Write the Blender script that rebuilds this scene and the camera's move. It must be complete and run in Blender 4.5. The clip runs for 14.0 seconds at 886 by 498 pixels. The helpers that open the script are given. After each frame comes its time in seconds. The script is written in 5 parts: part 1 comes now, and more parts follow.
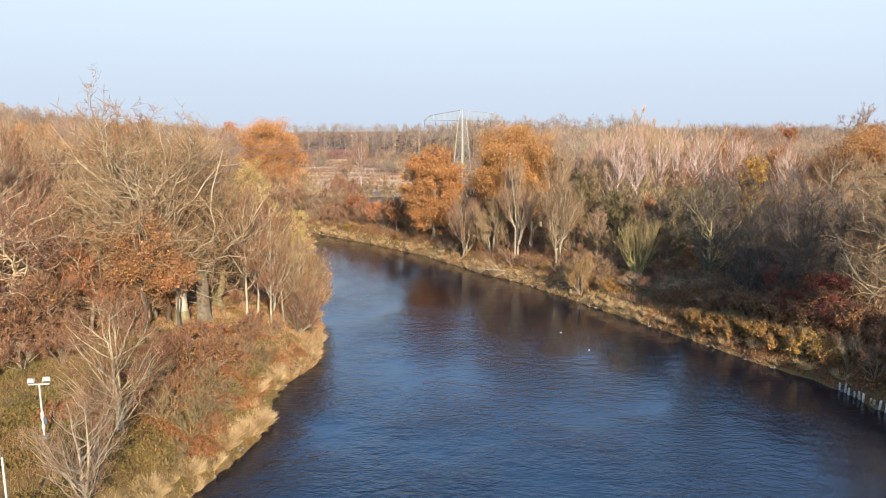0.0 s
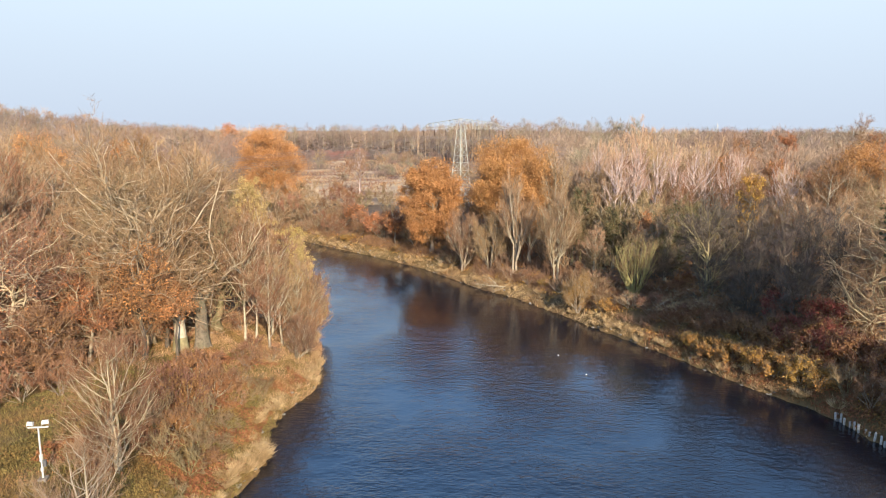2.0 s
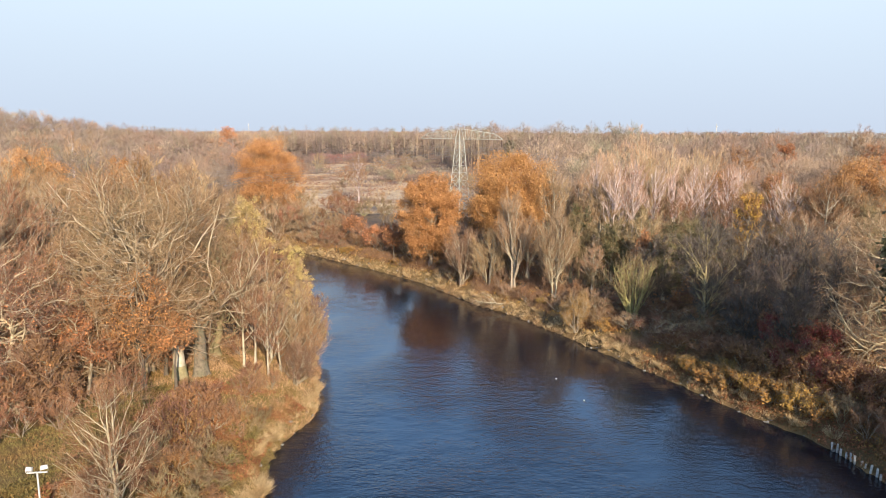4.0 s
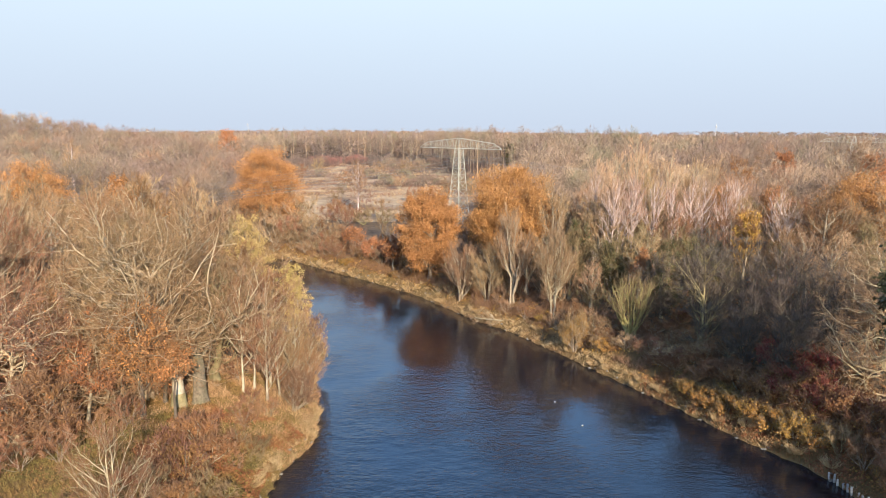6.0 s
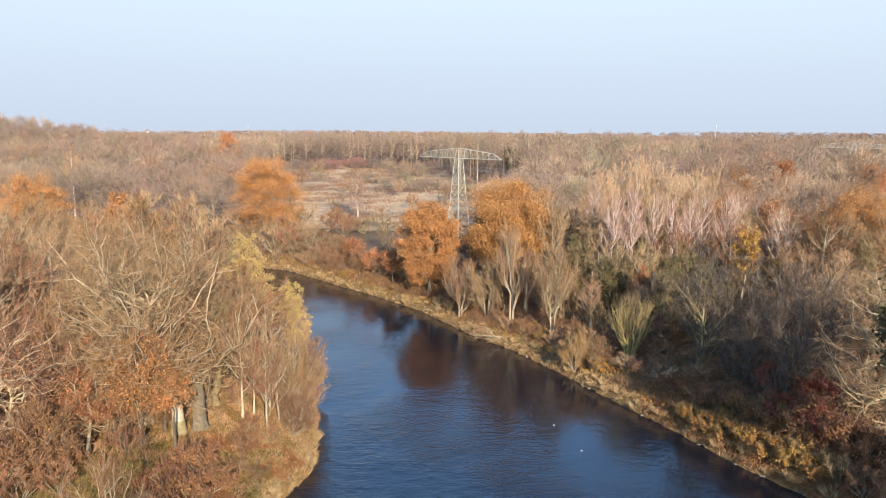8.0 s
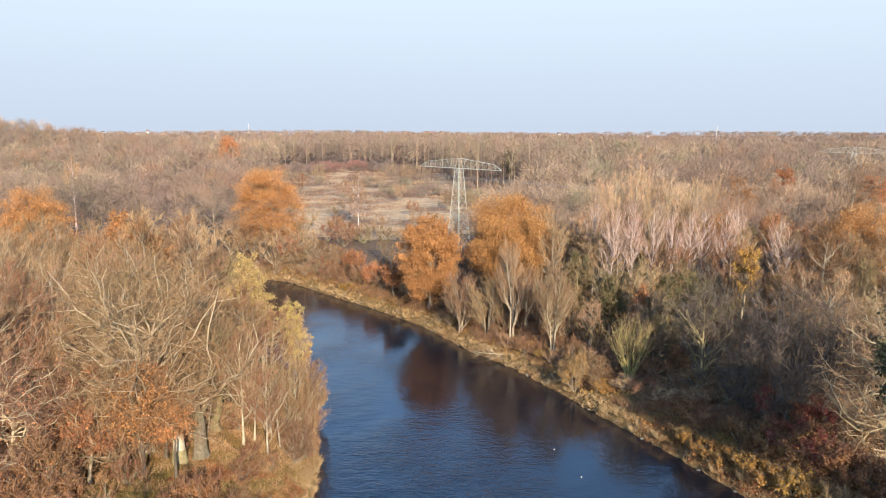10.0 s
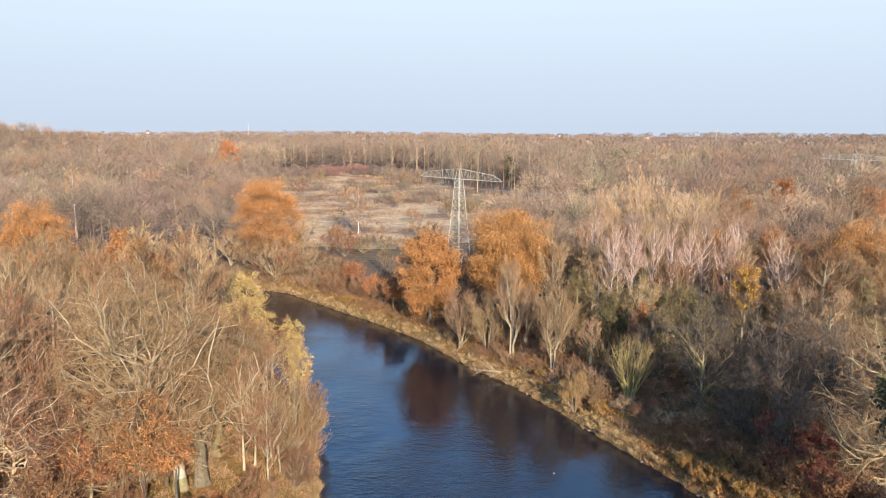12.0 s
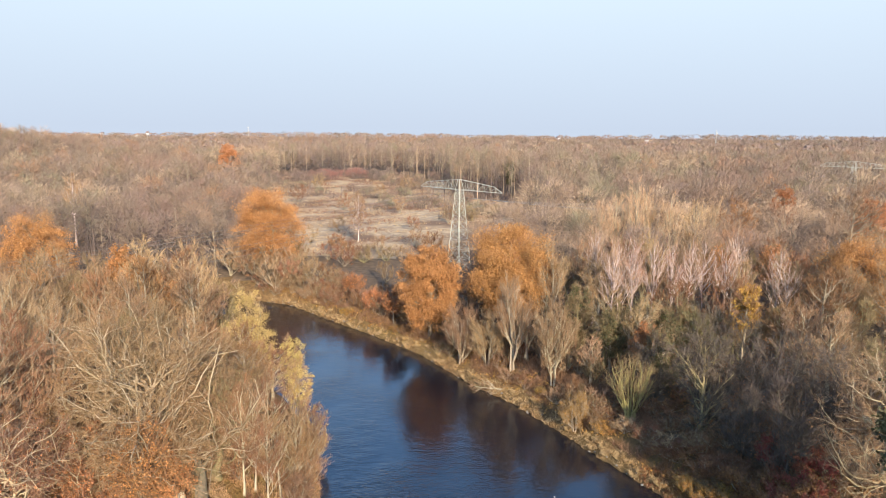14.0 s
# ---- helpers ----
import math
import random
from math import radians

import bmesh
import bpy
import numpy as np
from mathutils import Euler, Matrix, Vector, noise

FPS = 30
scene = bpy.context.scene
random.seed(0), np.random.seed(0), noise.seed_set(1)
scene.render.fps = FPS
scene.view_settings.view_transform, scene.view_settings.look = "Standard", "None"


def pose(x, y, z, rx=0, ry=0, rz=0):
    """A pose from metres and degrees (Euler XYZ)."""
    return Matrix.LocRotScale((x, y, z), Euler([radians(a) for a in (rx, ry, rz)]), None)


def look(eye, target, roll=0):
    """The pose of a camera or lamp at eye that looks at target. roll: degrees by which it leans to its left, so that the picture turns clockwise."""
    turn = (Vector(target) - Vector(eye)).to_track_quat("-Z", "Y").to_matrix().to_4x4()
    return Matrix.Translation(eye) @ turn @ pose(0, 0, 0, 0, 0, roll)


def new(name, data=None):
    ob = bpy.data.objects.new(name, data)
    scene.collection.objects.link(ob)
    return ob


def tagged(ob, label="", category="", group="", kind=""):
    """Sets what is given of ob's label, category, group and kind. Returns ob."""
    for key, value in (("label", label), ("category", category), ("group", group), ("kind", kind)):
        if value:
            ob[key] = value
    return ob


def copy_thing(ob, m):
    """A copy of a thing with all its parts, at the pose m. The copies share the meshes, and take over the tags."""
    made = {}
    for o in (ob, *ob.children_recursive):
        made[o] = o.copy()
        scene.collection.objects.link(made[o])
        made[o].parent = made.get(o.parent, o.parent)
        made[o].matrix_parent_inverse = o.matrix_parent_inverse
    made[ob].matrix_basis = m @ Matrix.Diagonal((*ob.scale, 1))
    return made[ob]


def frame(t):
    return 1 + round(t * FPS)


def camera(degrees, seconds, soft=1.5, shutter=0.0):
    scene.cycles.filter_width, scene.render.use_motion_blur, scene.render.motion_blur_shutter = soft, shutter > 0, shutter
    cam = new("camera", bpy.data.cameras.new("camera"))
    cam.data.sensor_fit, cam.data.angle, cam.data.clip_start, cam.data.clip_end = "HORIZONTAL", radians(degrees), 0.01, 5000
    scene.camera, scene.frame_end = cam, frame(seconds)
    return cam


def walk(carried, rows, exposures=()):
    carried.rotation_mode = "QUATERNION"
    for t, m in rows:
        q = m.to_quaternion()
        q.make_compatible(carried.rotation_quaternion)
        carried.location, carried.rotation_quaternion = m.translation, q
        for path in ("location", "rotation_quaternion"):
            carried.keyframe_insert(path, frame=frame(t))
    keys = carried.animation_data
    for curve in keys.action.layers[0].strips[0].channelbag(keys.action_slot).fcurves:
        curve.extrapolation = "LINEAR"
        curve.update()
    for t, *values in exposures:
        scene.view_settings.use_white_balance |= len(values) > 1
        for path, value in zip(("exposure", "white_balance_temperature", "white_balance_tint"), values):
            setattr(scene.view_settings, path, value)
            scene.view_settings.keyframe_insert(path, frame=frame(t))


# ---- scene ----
cam = camera(66.0, 14.0, soft=1.0)
# seconds, eye x y z, yaw, pitch, roll
ROWS = [
    (0.0, -0.168, 0.797, 18.464, -0.175, -9.631, 0.146),
    (0.5, -0.187, 0.875, 19.055, -0.223, -9.683, 0.199),
    (1.0, -0.170, 0.943, 19.636, -0.255, -9.744, 0.230),
    (1.5, -0.149, 1.004, 20.225, -0.276, -9.803, 0.243),
    (2.0, -0.091, 1.029, 20.810, -0.273, -9.824, 0.223),
    (2.5, -0.079, 1.083, 21.402, -0.284, -9.821, 0.211),
    (3.0, -0.035, 1.139, 21.988, -0.283, -9.848, 0.185),
    (5.5, 0.067, 1.510, 24.942, -0.357, -10.008, 0.197),
    (6.0, 0.091, 1.567, 25.525, -0.355, -10.042, 0.209),
    (6.5, 0.098, 1.660, 26.118, -0.385, -10.037, 0.204),
    (7.0, 0.107, 1.757, 26.677, -0.385, -10.069, 0.220),
    (7.5, 0.108, 1.840, 27.241, -0.381, -10.087, 0.219),
    (8.0, 0.135, 1.918, 27.791, -0.359, -10.112, 0.229),
    (10.5, 0.187, 2.289, 30.833, -0.297, -10.232, 0.146),
    (11.0, 0.172, 2.345, 31.363, -0.306, -10.225, 0.174),
    (11.5, 0.136, 2.462, 31.941, -0.317, -10.222, 0.191),
    (12.0, 0.109, 2.571, 32.526, -0.326, -10.229, 0.224),
    (12.5, 0.096, 2.653, 33.067, -0.326, -10.211, 0.232),
    (13.0, 0.074, 2.749, 33.625, -0.333, -10.196, 0.242),
    (13.5, 0.022, 2.852, 34.143, -0.349, -10.195, 0.298),
    (14.0, -0.025, 2.958, 34.636, -0.365, -10.167, 0.357),
]
walk(cam, [(t, pose(x, y, z, 90 + pitch, 0, yaw) @ pose(0, 0, 0, 0, 0, roll)) for t, x, y, z, yaw, pitch, roll in ROWS])

# ---- world, sun, exposure ----
SUN_AZ, SUN_EL = 163.0, 22.0          # compass degrees from +y towards +x, and height
world = bpy.data.worlds.new("world")
scene.world = world
world.use_nodes = True
wn, wl = world.node_tree.nodes, world.node_tree.links
sky = wn.new("ShaderNodeTexSky")
sky.sky_type, sky.sun_disc = "NISHITA", False
sky.sun_elevation, sky.sun_rotation = radians(SUN_EL), radians(SUN_AZ)
sky.altitude, sky.air_density, sky.dust_density, sky.ozone_density = 0.0, 1.0, 0.6, 1.5
sky_co = wn.new("ShaderNodeTexCoord")
sky_lift = wn.new("ShaderNodeVectorMath")
sky_lift.operation = "MULTIPLY_ADD"
sky_lift.inputs[1].default_value, sky_lift.inputs[2].default_value = (1, 1, 0.8), (0, 0, 0.2)
wl.new(sky_co.outputs["Generated"], sky_lift.inputs[0])
wl.new(sky_lift.outputs[0], sky.inputs["Vector"])
sky_deep = wn.new("ShaderNodeHueSaturation")
sky_deep.inputs["Saturation"].default_value, sky_deep.inputs["Value"].default_value = 1.16, 0.37
wl.new(sky.outputs[0], sky_deep.inputs["Color"])
# thin autumn haze low over the horizon, all round
sky_xyz = wn.new("ShaderNodeSeparateXYZ")
wl.new(sky_co.outputs["Generated"], sky_xyz.inputs[0])
haze = wn.new("ShaderNodeValToRGB")
haze.color_ramp.elements[0].position, haze.color_ramp.elements[0].color = 0.0, (0.385, 0.445, 0.54, 1)
haze.color_ramp.elements[1].position, haze.color_ramp.elements[1].color = 0.21, (0.485, 0.585, 0.675, 1)
wl.new(sky_xyz.outputs["Z"], haze.inputs[0])
thin = wn.new("ShaderNodeMapRange")
thin.interpolation_type = "SMOOTHSTEP"
thin.inputs["From Min"].default_value, thin.inputs["From Max"].default_value = 0.18, 0.44
thin.inputs["To Min"].default_value, thin.inputs["To Max"].default_value = 1.0, 0.0
wl.new(sky_xyz.outputs["Z"], thin.inputs["Value"])
sky_mix = wn.new("ShaderNodeMix")
sky_mix.data_type = "RGBA"
wl.new(thin.outputs["Result"], sky_mix.inputs["Factor"])
# the clear sky darkens towards the zenith
dim = wn.new("ShaderNodeMapRange")
dim.inputs["From Min"].default_value, dim.inputs["From Max"].default_value = 0.42, 0.9
dim.inputs["To Min"].default_value, dim.inputs["To Max"].default_value = 1.0, 0.3
wl.new(sky_xyz.outputs["Z"], dim.inputs["Value"])
deep = wn.new("ShaderNodeVectorMath")
deep.operation = "SCALE"
wl.new(sky_deep.outputs[0], deep.inputs[0])
wl.new(dim.outputs["Result"], deep.inputs["Scale"])
wl.new(deep.outputs[0], sky_mix.inputs["A"])
wl.new(haze.outputs[0], sky_mix.inputs["B"])
wl.new(sky_mix.outputs["Result"], wn["Background"].inputs["Color"])
wn["Background"].inputs["Strength"].default_value = 1.0
sun = new("sun", bpy.data.lights.new("sun", "SUN"))
sun.data.energy, sun.data.angle, sun.data.color = 5.0, radians(0.6), (1.0, 0.855, 0.66)
az, el = radians(SUN_AZ), radians(SUN_EL)
sun.matrix_world = look((0, 0, 300), (-math.sin(az) * math.cos(el) * 100, -math.cos(az) * math.cos(el) * 100, 300 - math.sin(el) * 100))
scene.view_settings.exposure = 0.68


# ---- materials ----
def material(name, low, high, patch=None, fine=3.0, coarse=0.15, rough=0.9, bump=0.3, vary=0.0, spec=0.2, amount=0.6, each=0.0):
    """Fine grain between two colours, wide patches of a third, and a shift from object to object."""
    m = bpy.data.materials.new(name)
    m.use_nodes = True
    n, l = m.node_tree.nodes, m.node_tree.links
    b = n["Principled BSDF"]
    b.inputs["Roughness"].default_value = rough
    b.inputs["Specular IOR Level"].default_value = spec
    co = n.new("ShaderNodeTexCoord")

    def cloud(scale, detail):
        t = n.new("ShaderNodeTexNoise")
        t.inputs["Scale"].default_value, t.inputs["Detail"].default_value = scale, detail
        l.new(co.outputs["Object"], t.inputs["Vector"])
        return t

    def mix(a, c, fac):
        x = n.new("ShaderNodeMix")
        x.data_type = "RGBA"
        for socket, value in ((x.inputs["A"], a), (x.inputs["B"], c), (x.inputs["Factor"], fac)):
            if isinstance(value, bpy.types.NodeSocket):
                l.new(value, socket)
            else:
                socket.default_value = (*value, 1.0) if isinstance(value, tuple) else value
        return x.outputs["Result"]

    def spread(socket, a, c):
        r = n.new("ShaderNodeMapRange")
        r.inputs["From Min"].default_value, r.inputs["From Max"].default_value = a, c
        l.new(socket, r.inputs["Value"])
        return r.outputs["Result"]

    grain = cloud(fine, 5.0)
    colour = mix(low, high, spread(grain.outputs["Fac"], 0.3, 0.7))
    if patch:
        wide = cloud(coarse, 3.0)
        f = spread(wide.outputs["Fac"], 0.42, 0.66)
        mul = n.new("ShaderNodeMath")
        mul.operation = "MULTIPLY"
        mul.inputs[1].default_value = amount
        l.new(f, mul.inputs[0])
        colour = mix(colour, patch, mul.outputs[0])
    if vary:
        info = n.new("ShaderNodeObjectInfo")
        hsv = n.new("ShaderNodeHueSaturation")
        l.new(colour, hsv.inputs["Color"])
        r = n.new("ShaderNodeMapRange")
        r.inputs["To Min"].default_value, r.inputs["To Max"].default_value = 1 - vary, 1 + vary
        l.new(info.outputs["Random"], r.inputs["Value"])
        l.new(r.outputs["Result"], hsv.inputs["Value"])
        r2 = n.new("ShaderNodeMapRange")
        r2.inputs["To Min"].default_value, r2.inputs["To Max"].default_value = 0.5 - vary * 0.06, 0.5 + vary * 0.06
        mod = n.new("ShaderNodeMath")
        mod.operation = "FRACT"
        mul7 = n.new("ShaderNodeMath")
        mul7.operation = "MULTIPLY"
        mul7.inputs[1].default_value = 7.31
        l.new(info.outputs["Random"], mul7.inputs[0])
        l.new(mul7.outputs[0], mod.inputs[0])
        l.new(mod.outputs[0], r2.inputs["Value"])
        l.new(r2.outputs["Result"], hsv.inputs["Hue"])
        colour = hsv.outputs["Color"]
    if each:                                     # every twig, leaf or blade a little lighter or darker
        geo = n.new("ShaderNodeNewGeometry")
        r3 = n.new("ShaderNodeMapRange")
        r3.inputs["To Min"].default_value, r3.inputs["To Max"].default_value = 1 - each, 1 + each
        l.new(geo.outputs["Random Per Island"], r3.inputs["Value"])
        tone = n.new("ShaderNodeHueSaturation")
        l.new(colour, tone.inputs["Color"])
        l.new(r3.outputs["Result"], tone.inputs["Value"])
        colour = tone.outputs["Color"]
    l.new(colour, b.inputs["Base Color"])
    if bump:
        bp = n.new("ShaderNodeBump")
        bp.inputs["Strength"].default_value, bp.inputs["Distance"].default_value = bump, 0.05
        l.new(grain.outputs["Fac"], bp.inputs["Height"])
        l.new(bp.outputs["Normal"], b.inputs["Normal"])
    return m


BARK_PALE = material("pale bark", (0.29, 0.235, 0.165), (0.54, 0.45, 0.325), (0.27, 0.235, 0.145), 4.0, 0.5, vary=0.15)
BARK_OAK = material("oak bark", (0.34, 0.265, 0.165), (0.60, 0.485, 0.32), (0.32, 0.27, 0.15), 4.0, 0.5, vary=0.15)
# furrowed bark with the shade under larger crowns worked into its colour
BARK_SHADED = material("shade-darkened furrowed bark", (0.081, 0.062, 0.046), (0.167, 0.133, 0.099), (0.105, 0.093, 0.050), 5.0, 0.6, bump=0.6)
BARK_OLD = material("old weathered bark", (0.12, 0.095, 0.065), (0.25, 0.20, 0.14), (0.15, 0.14, 0.075), 5.0, 0.6, bump=0.7)
BARK_GREY = material("grey bark", (0.26, 0.205, 0.145), (0.46, 0.375, 0.265), (0.25, 0.20, 0.12), 4.0, 0.5, vary=0.2)
BARK_BIRCH = material("birch bark", (0.410, 0.307, 0.265), (0.691, 0.562, 0.503), (0.194, 0.135, 0.117), 2.0, 0.9, vary=0.1)
BARK_GREEN = material("mossy bark", (0.22, 0.185, 0.09), (0.38, 0.325, 0.165), (0.22, 0.17, 0.10), 3.0, 0.5, vary=0.15)
BARK_WILLOW = material("yellow-green willow bark", (0.25, 0.215, 0.08), (0.44, 0.385, 0.16), (0.28, 0.22, 0.11), 3.0, 0.5, bump=0, each=0.2)
TWIG_GREY = material("grey-brown twigs", (0.181, 0.113, 0.064), (0.348, 0.227, 0.131), (0.282, 0.165, 0.089), 0.8, 0.12, bump=0, vary=0.22, each=0.22)
TWIG_TAN = material("tan twigs", (0.263, 0.164, 0.088), (0.453, 0.306, 0.177), (0.344, 0.186, 0.097), 0.8, 0.12, bump=0, vary=0.18, each=0.22)
TWIG_PALE = material("pale straw twigs", (0.404, 0.262, 0.150), (0.626, 0.429, 0.264), (0.455, 0.271, 0.157), 0.8, 0.12, bump=0, vary=0.12, each=0.22)
TWIG_OAK = material("oak twigs", (0.186, 0.116, 0.060), (0.362, 0.240, 0.129), (0.294, 0.159, 0.081), 0.8, 0.12, bump=0, vary=0.1, each=0.22)
TWIG_RUST = material("rust twigs", (0.190, 0.095, 0.048), (0.346, 0.182, 0.098), (0.239, 0.138, 0.084), 0.8, 0.12, bump=0, vary=0.2, each=0.22)
TWIG_PINK = material("pinkish birch twigs", (0.364, 0.208, 0.139), (0.545, 0.344, 0.233), (0.383, 0.245, 0.148), 0.8, 0.12, bump=0, vary=0.15, each=0.22)
TWIG_OLIVE = material("olive twigs", (0.165, 0.113, 0.059), (0.314, 0.227, 0.120), (0.260, 0.165, 0.093), 0.8, 0.12, bump=0, vary=0.2, each=0.22)
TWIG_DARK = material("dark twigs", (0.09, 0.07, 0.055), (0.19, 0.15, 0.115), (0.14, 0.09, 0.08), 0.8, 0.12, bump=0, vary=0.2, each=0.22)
TWIG_RED = material("red-brown twigs", (0.16, 0.082, 0.05), (0.30, 0.165, 0.10), (0.24, 0.13, 0.09), 0.8, 0.2, bump=0, vary=0.2, each=0.22)
LEAF_ORANGE = material("orange oak leaves", (0.34, 0.152, 0.052), (0.57, 0.295, 0.112), (0.42, 0.215, 0.085), 1.2, 0.2, 0.7, 0, 0.06, each=0.35)
LEAF_BROWN = material("brown oak leaves", (0.31, 0.122, 0.045), (0.55, 0.245, 0.098), (0.38, 0.19, 0.09), 1.2, 0.2, 0.7, 0, 0.15, each=0.35)
LEAF_YELLOW = material("yellow willow leaves", (0.38, 0.27, 0.085), (0.58, 0.435, 0.175), (0.45, 0.335, 0.135), 1.2, 0.3, 0.7, 0, 0.12, each=0.35)
LEAF_GREEN = material("dark ivy leaves", (0.065, 0.066, 0.028), (0.18, 0.17, 0.075), (0.14, 0.11, 0.06), 1.5, 0.3, 0.55, 0, 0.2, each=0.35)
LEAF_RED = material("red-brown leaves", (0.19, 0.088, 0.036), (0.34, 0.175, 0.075), (0.24, 0.15, 0.06), 1.5, 0.3, 0.7, 0, 0.15, each=0.35)
LEAF_CRIMSON = material("crimson dogwood leaves", (0.20, 0.05, 0.04), (0.37, 0.11, 0.075), (0.26, 0.11, 0.06), 1.5, 0.3, 0.7, 0, 0.15, each=0.35)
LEAF_OCHRE = material("ochre leaves", (0.29, 0.16, 0.036), (0.50, 0.295, 0.078), (0.36, 0.15, 0.045), 1.5, 0.4, 0.7, 0, 0.15, each=0.35)
GRASS_DRY = material("dry bleached grass", (0.38, 0.26, 0.125), (0.64, 0.47, 0.26), (0.38, 0.21, 0.095), 1.0, 0.25, 0.8, 0, each=0.45)
GRASS_MIX = material("autumn grass", (0.13, 0.115, 0.035), (0.28, 0.215, 0.075), (0.30, 0.15, 0.06), 0.6, 0.16, 0.8, 0, amount=0.8, each=0.45)
LITTER = material("fallen oak leaves", (0.24, 0.105, 0.045), (0.42, 0.21, 0.095), (0.31, 0.18, 0.085), 2.0, 0.2, 0.8, 0, each=0.35)
STONE = material("pale bank stone", (0.16, 0.14, 0.115), (0.36, 0.33, 0.28), (0.12, 0.10, 0.08), 3.0, 0.6, vary=0.2)
STEEL = material("galvanised steel", (0.34, 0.35, 0.31), (0.50, 0.51, 0.45), (0.36, 0.33, 0.26), 2.0, 0.3, 0.55, 0.05)
WIRE = material("grey aluminium wire", (0.15, 0.15, 0.15), (0.24, 0.24, 0.24), None, 2.0, rough=0.5, bump=0)
PAINT_WHITE = material("weathered white paint", (0.44, 0.43, 0.40), (0.60, 0.59, 0.56), (0.40, 0.375, 0.32), 6.0, 1.5, 0.5, 0.1, amount=0.4)
LAMP_GLASS = material("floodlight glass", (0.45, 0.46, 0.46), (0.6, 0.6, 0.6), None, 8.0, rough=0.15, bump=0, spec=0.5)
DARK_METAL = material("dark grey metal", (0.09, 0.09, 0.09), (0.16, 0.16, 0.16), None, 8.0, rough=0.5, bump=0.05)
INSULATOR = material("brown glazed porcelain", (0.07, 0.045, 0.035), (0.11, 0.07, 0.05), None, 5.0, rough=0.25, bump=0)
POST = material("weathered grey timber", (0.36, 0.33, 0.29), (0.58, 0.54, 0.48), (0.22, 0.2, 0.16), 7.0, 1.2, vary=0.15)
PLASTER = material("white render", (0.42, 0.415, 0.41), (0.52, 0.515, 0.51), None, 0.5, bump=0)
ROOF_TILE = material("grey-brown roof", (0.16, 0.12, 0.11), (0.24, 0.18, 0.16), None, 0.5, bump=0)
SNAG = material("bare pale wood", (0.38, 0.31, 0.21), (0.56, 0.48, 0.36), (0.34, 0.28, 0.19), 4.0, 0.8, bump=0.5)
GROUND = material("earth, turf and leaf litter", (0.10, 0.06, 0.028), (0.25, 0.15, 0.065), (0.15, 0.105, 0.042), 1.6, 0.12, bump=0.6, amount=0.8)
BRAMBLE = material("red-brown bramble leaves", (0.16, 0.06, 0.028), (0.33, 0.135, 0.06), (0.20, 0.125, 0.045), 1.5, 0.5, 0.75, 0, each=0.35)
HERB = material("olive autumn herbs", (0.09, 0.072, 0.022), (0.22, 0.165, 0.055), (0.25, 0.13, 0.045), 1.5, 0.5, 0.8, 0, each=0.35)
BRACKEN = material("dry peach bracken", (0.36, 0.20, 0.10), (0.60, 0.385, 0.215), (0.42, 0.22, 0.10), 1.4, 0.3, 0.8, 0, each=0.45)
TURF = material("green turf", (0.10, 0.11, 0.03), (0.22, 0.22, 0.07), (0.24, 0.18, 0.06), 1.4, 0.4, 0.8, 0, each=0.45)
BED = material("woodland floor", (0.10, 0.07, 0.045), (0.2, 0.14, 0.09), (0.15, 0.10, 0.06), 0.7, 0.05, bump=0.6)
# dark patches: brown growth, together with shadow strips painted into the grass colour
MEADOW = material("bleached meadow grass", (0.36, 0.25, 0.15), (0.60, 0.445, 0.28), (0.17, 0.095, 0.06), 0.5, 0.07, bump=0.4, amount=0.85)

WATER = bpy.data.materials.new("river water")
WATER.use_nodes = True
_n, _l = WATER.node_tree.nodes, WATER.node_tree.links
_b = _n["Principled BSDF"]
_b.inputs["Base Color"].default_value = (0.008, 0.010, 0.016, 1)
_b.inputs["Roughness"].default_value = 0.11
_b.inputs["IOR"].default_value = 1.6
_co = _n.new("ShaderNodeTexCoord")
_heights = []
for _scale, _stretch, _turn in ((0.9, (0.55, 1.3, 1), 0.35), (3.0, (0.7, 1.2, 1), 0.15), (0.33, (0.5, 1.3, 1), 0.25)):
    _map = _n.new("ShaderNodeMapping")
    _map.inputs["Scale"].default_value = _stretch
    _map.inputs["Rotation"].default_value = (0, 0, _turn)
    _l.new(_co.outputs["Object"], _map.inputs["Vector"])
    _t = _n.new("ShaderNodeTexNoise")
    _t.inputs["Scale"].default_value, _t.inputs["Detail"].default_value = _scale, 4.0
    _t.inputs["Distortion"].default_value = 0.6
    _l.new(_map.outputs["Vector"], _t.inputs["Vector"])
    _heights.append(_t.outputs["Fac"])
_t = _n.new("ShaderNodeTexNoise")          # calm and ruffled stretches
_t.inputs["Scale"].default_value, _t.inputs["Detail"].default_value = 0.11, 4.0
_l.new(_co.outputs["Object"], _t.inputs["Vector"])
_r = _n.new("ShaderNodeMapRange")
_r.inputs["From Min"].default_value, _r.inputs["From Max"].default_value = 0.35, 0.65
_r.inputs["To Min"].default_value, _r.inputs["To Max"].default_value = 0.2, 1.2
_l.new(_t.outputs["Fac"], _r.inputs["Value"])
_add = _n.new("ShaderNodeMath")
_add.operation = "MULTIPLY_ADD"
_add.inputs[1].default_value = 0.8
_l.new(_heights[1], _add.inputs[0])
_l.new(_heights[0], _add.inputs[2])
_add2 = _n.new("ShaderNodeMath")
_add2.operation = "MULTIPLY_ADD"
_add2.inputs[1].default_value = 0.6
_l.new(_heights[2], _add2.inputs[0])
_l.new(_add.outputs[0], _add2.inputs[2])
_mul = _n.new("ShaderNodeMath")
_mul.operation = "MULTIPLY"
_l.new(_add2.outputs[0], _mul.inputs[0])
_xyz = _n.new("ShaderNodeSeparateXYZ")    # smoother water up in the sheltered bend
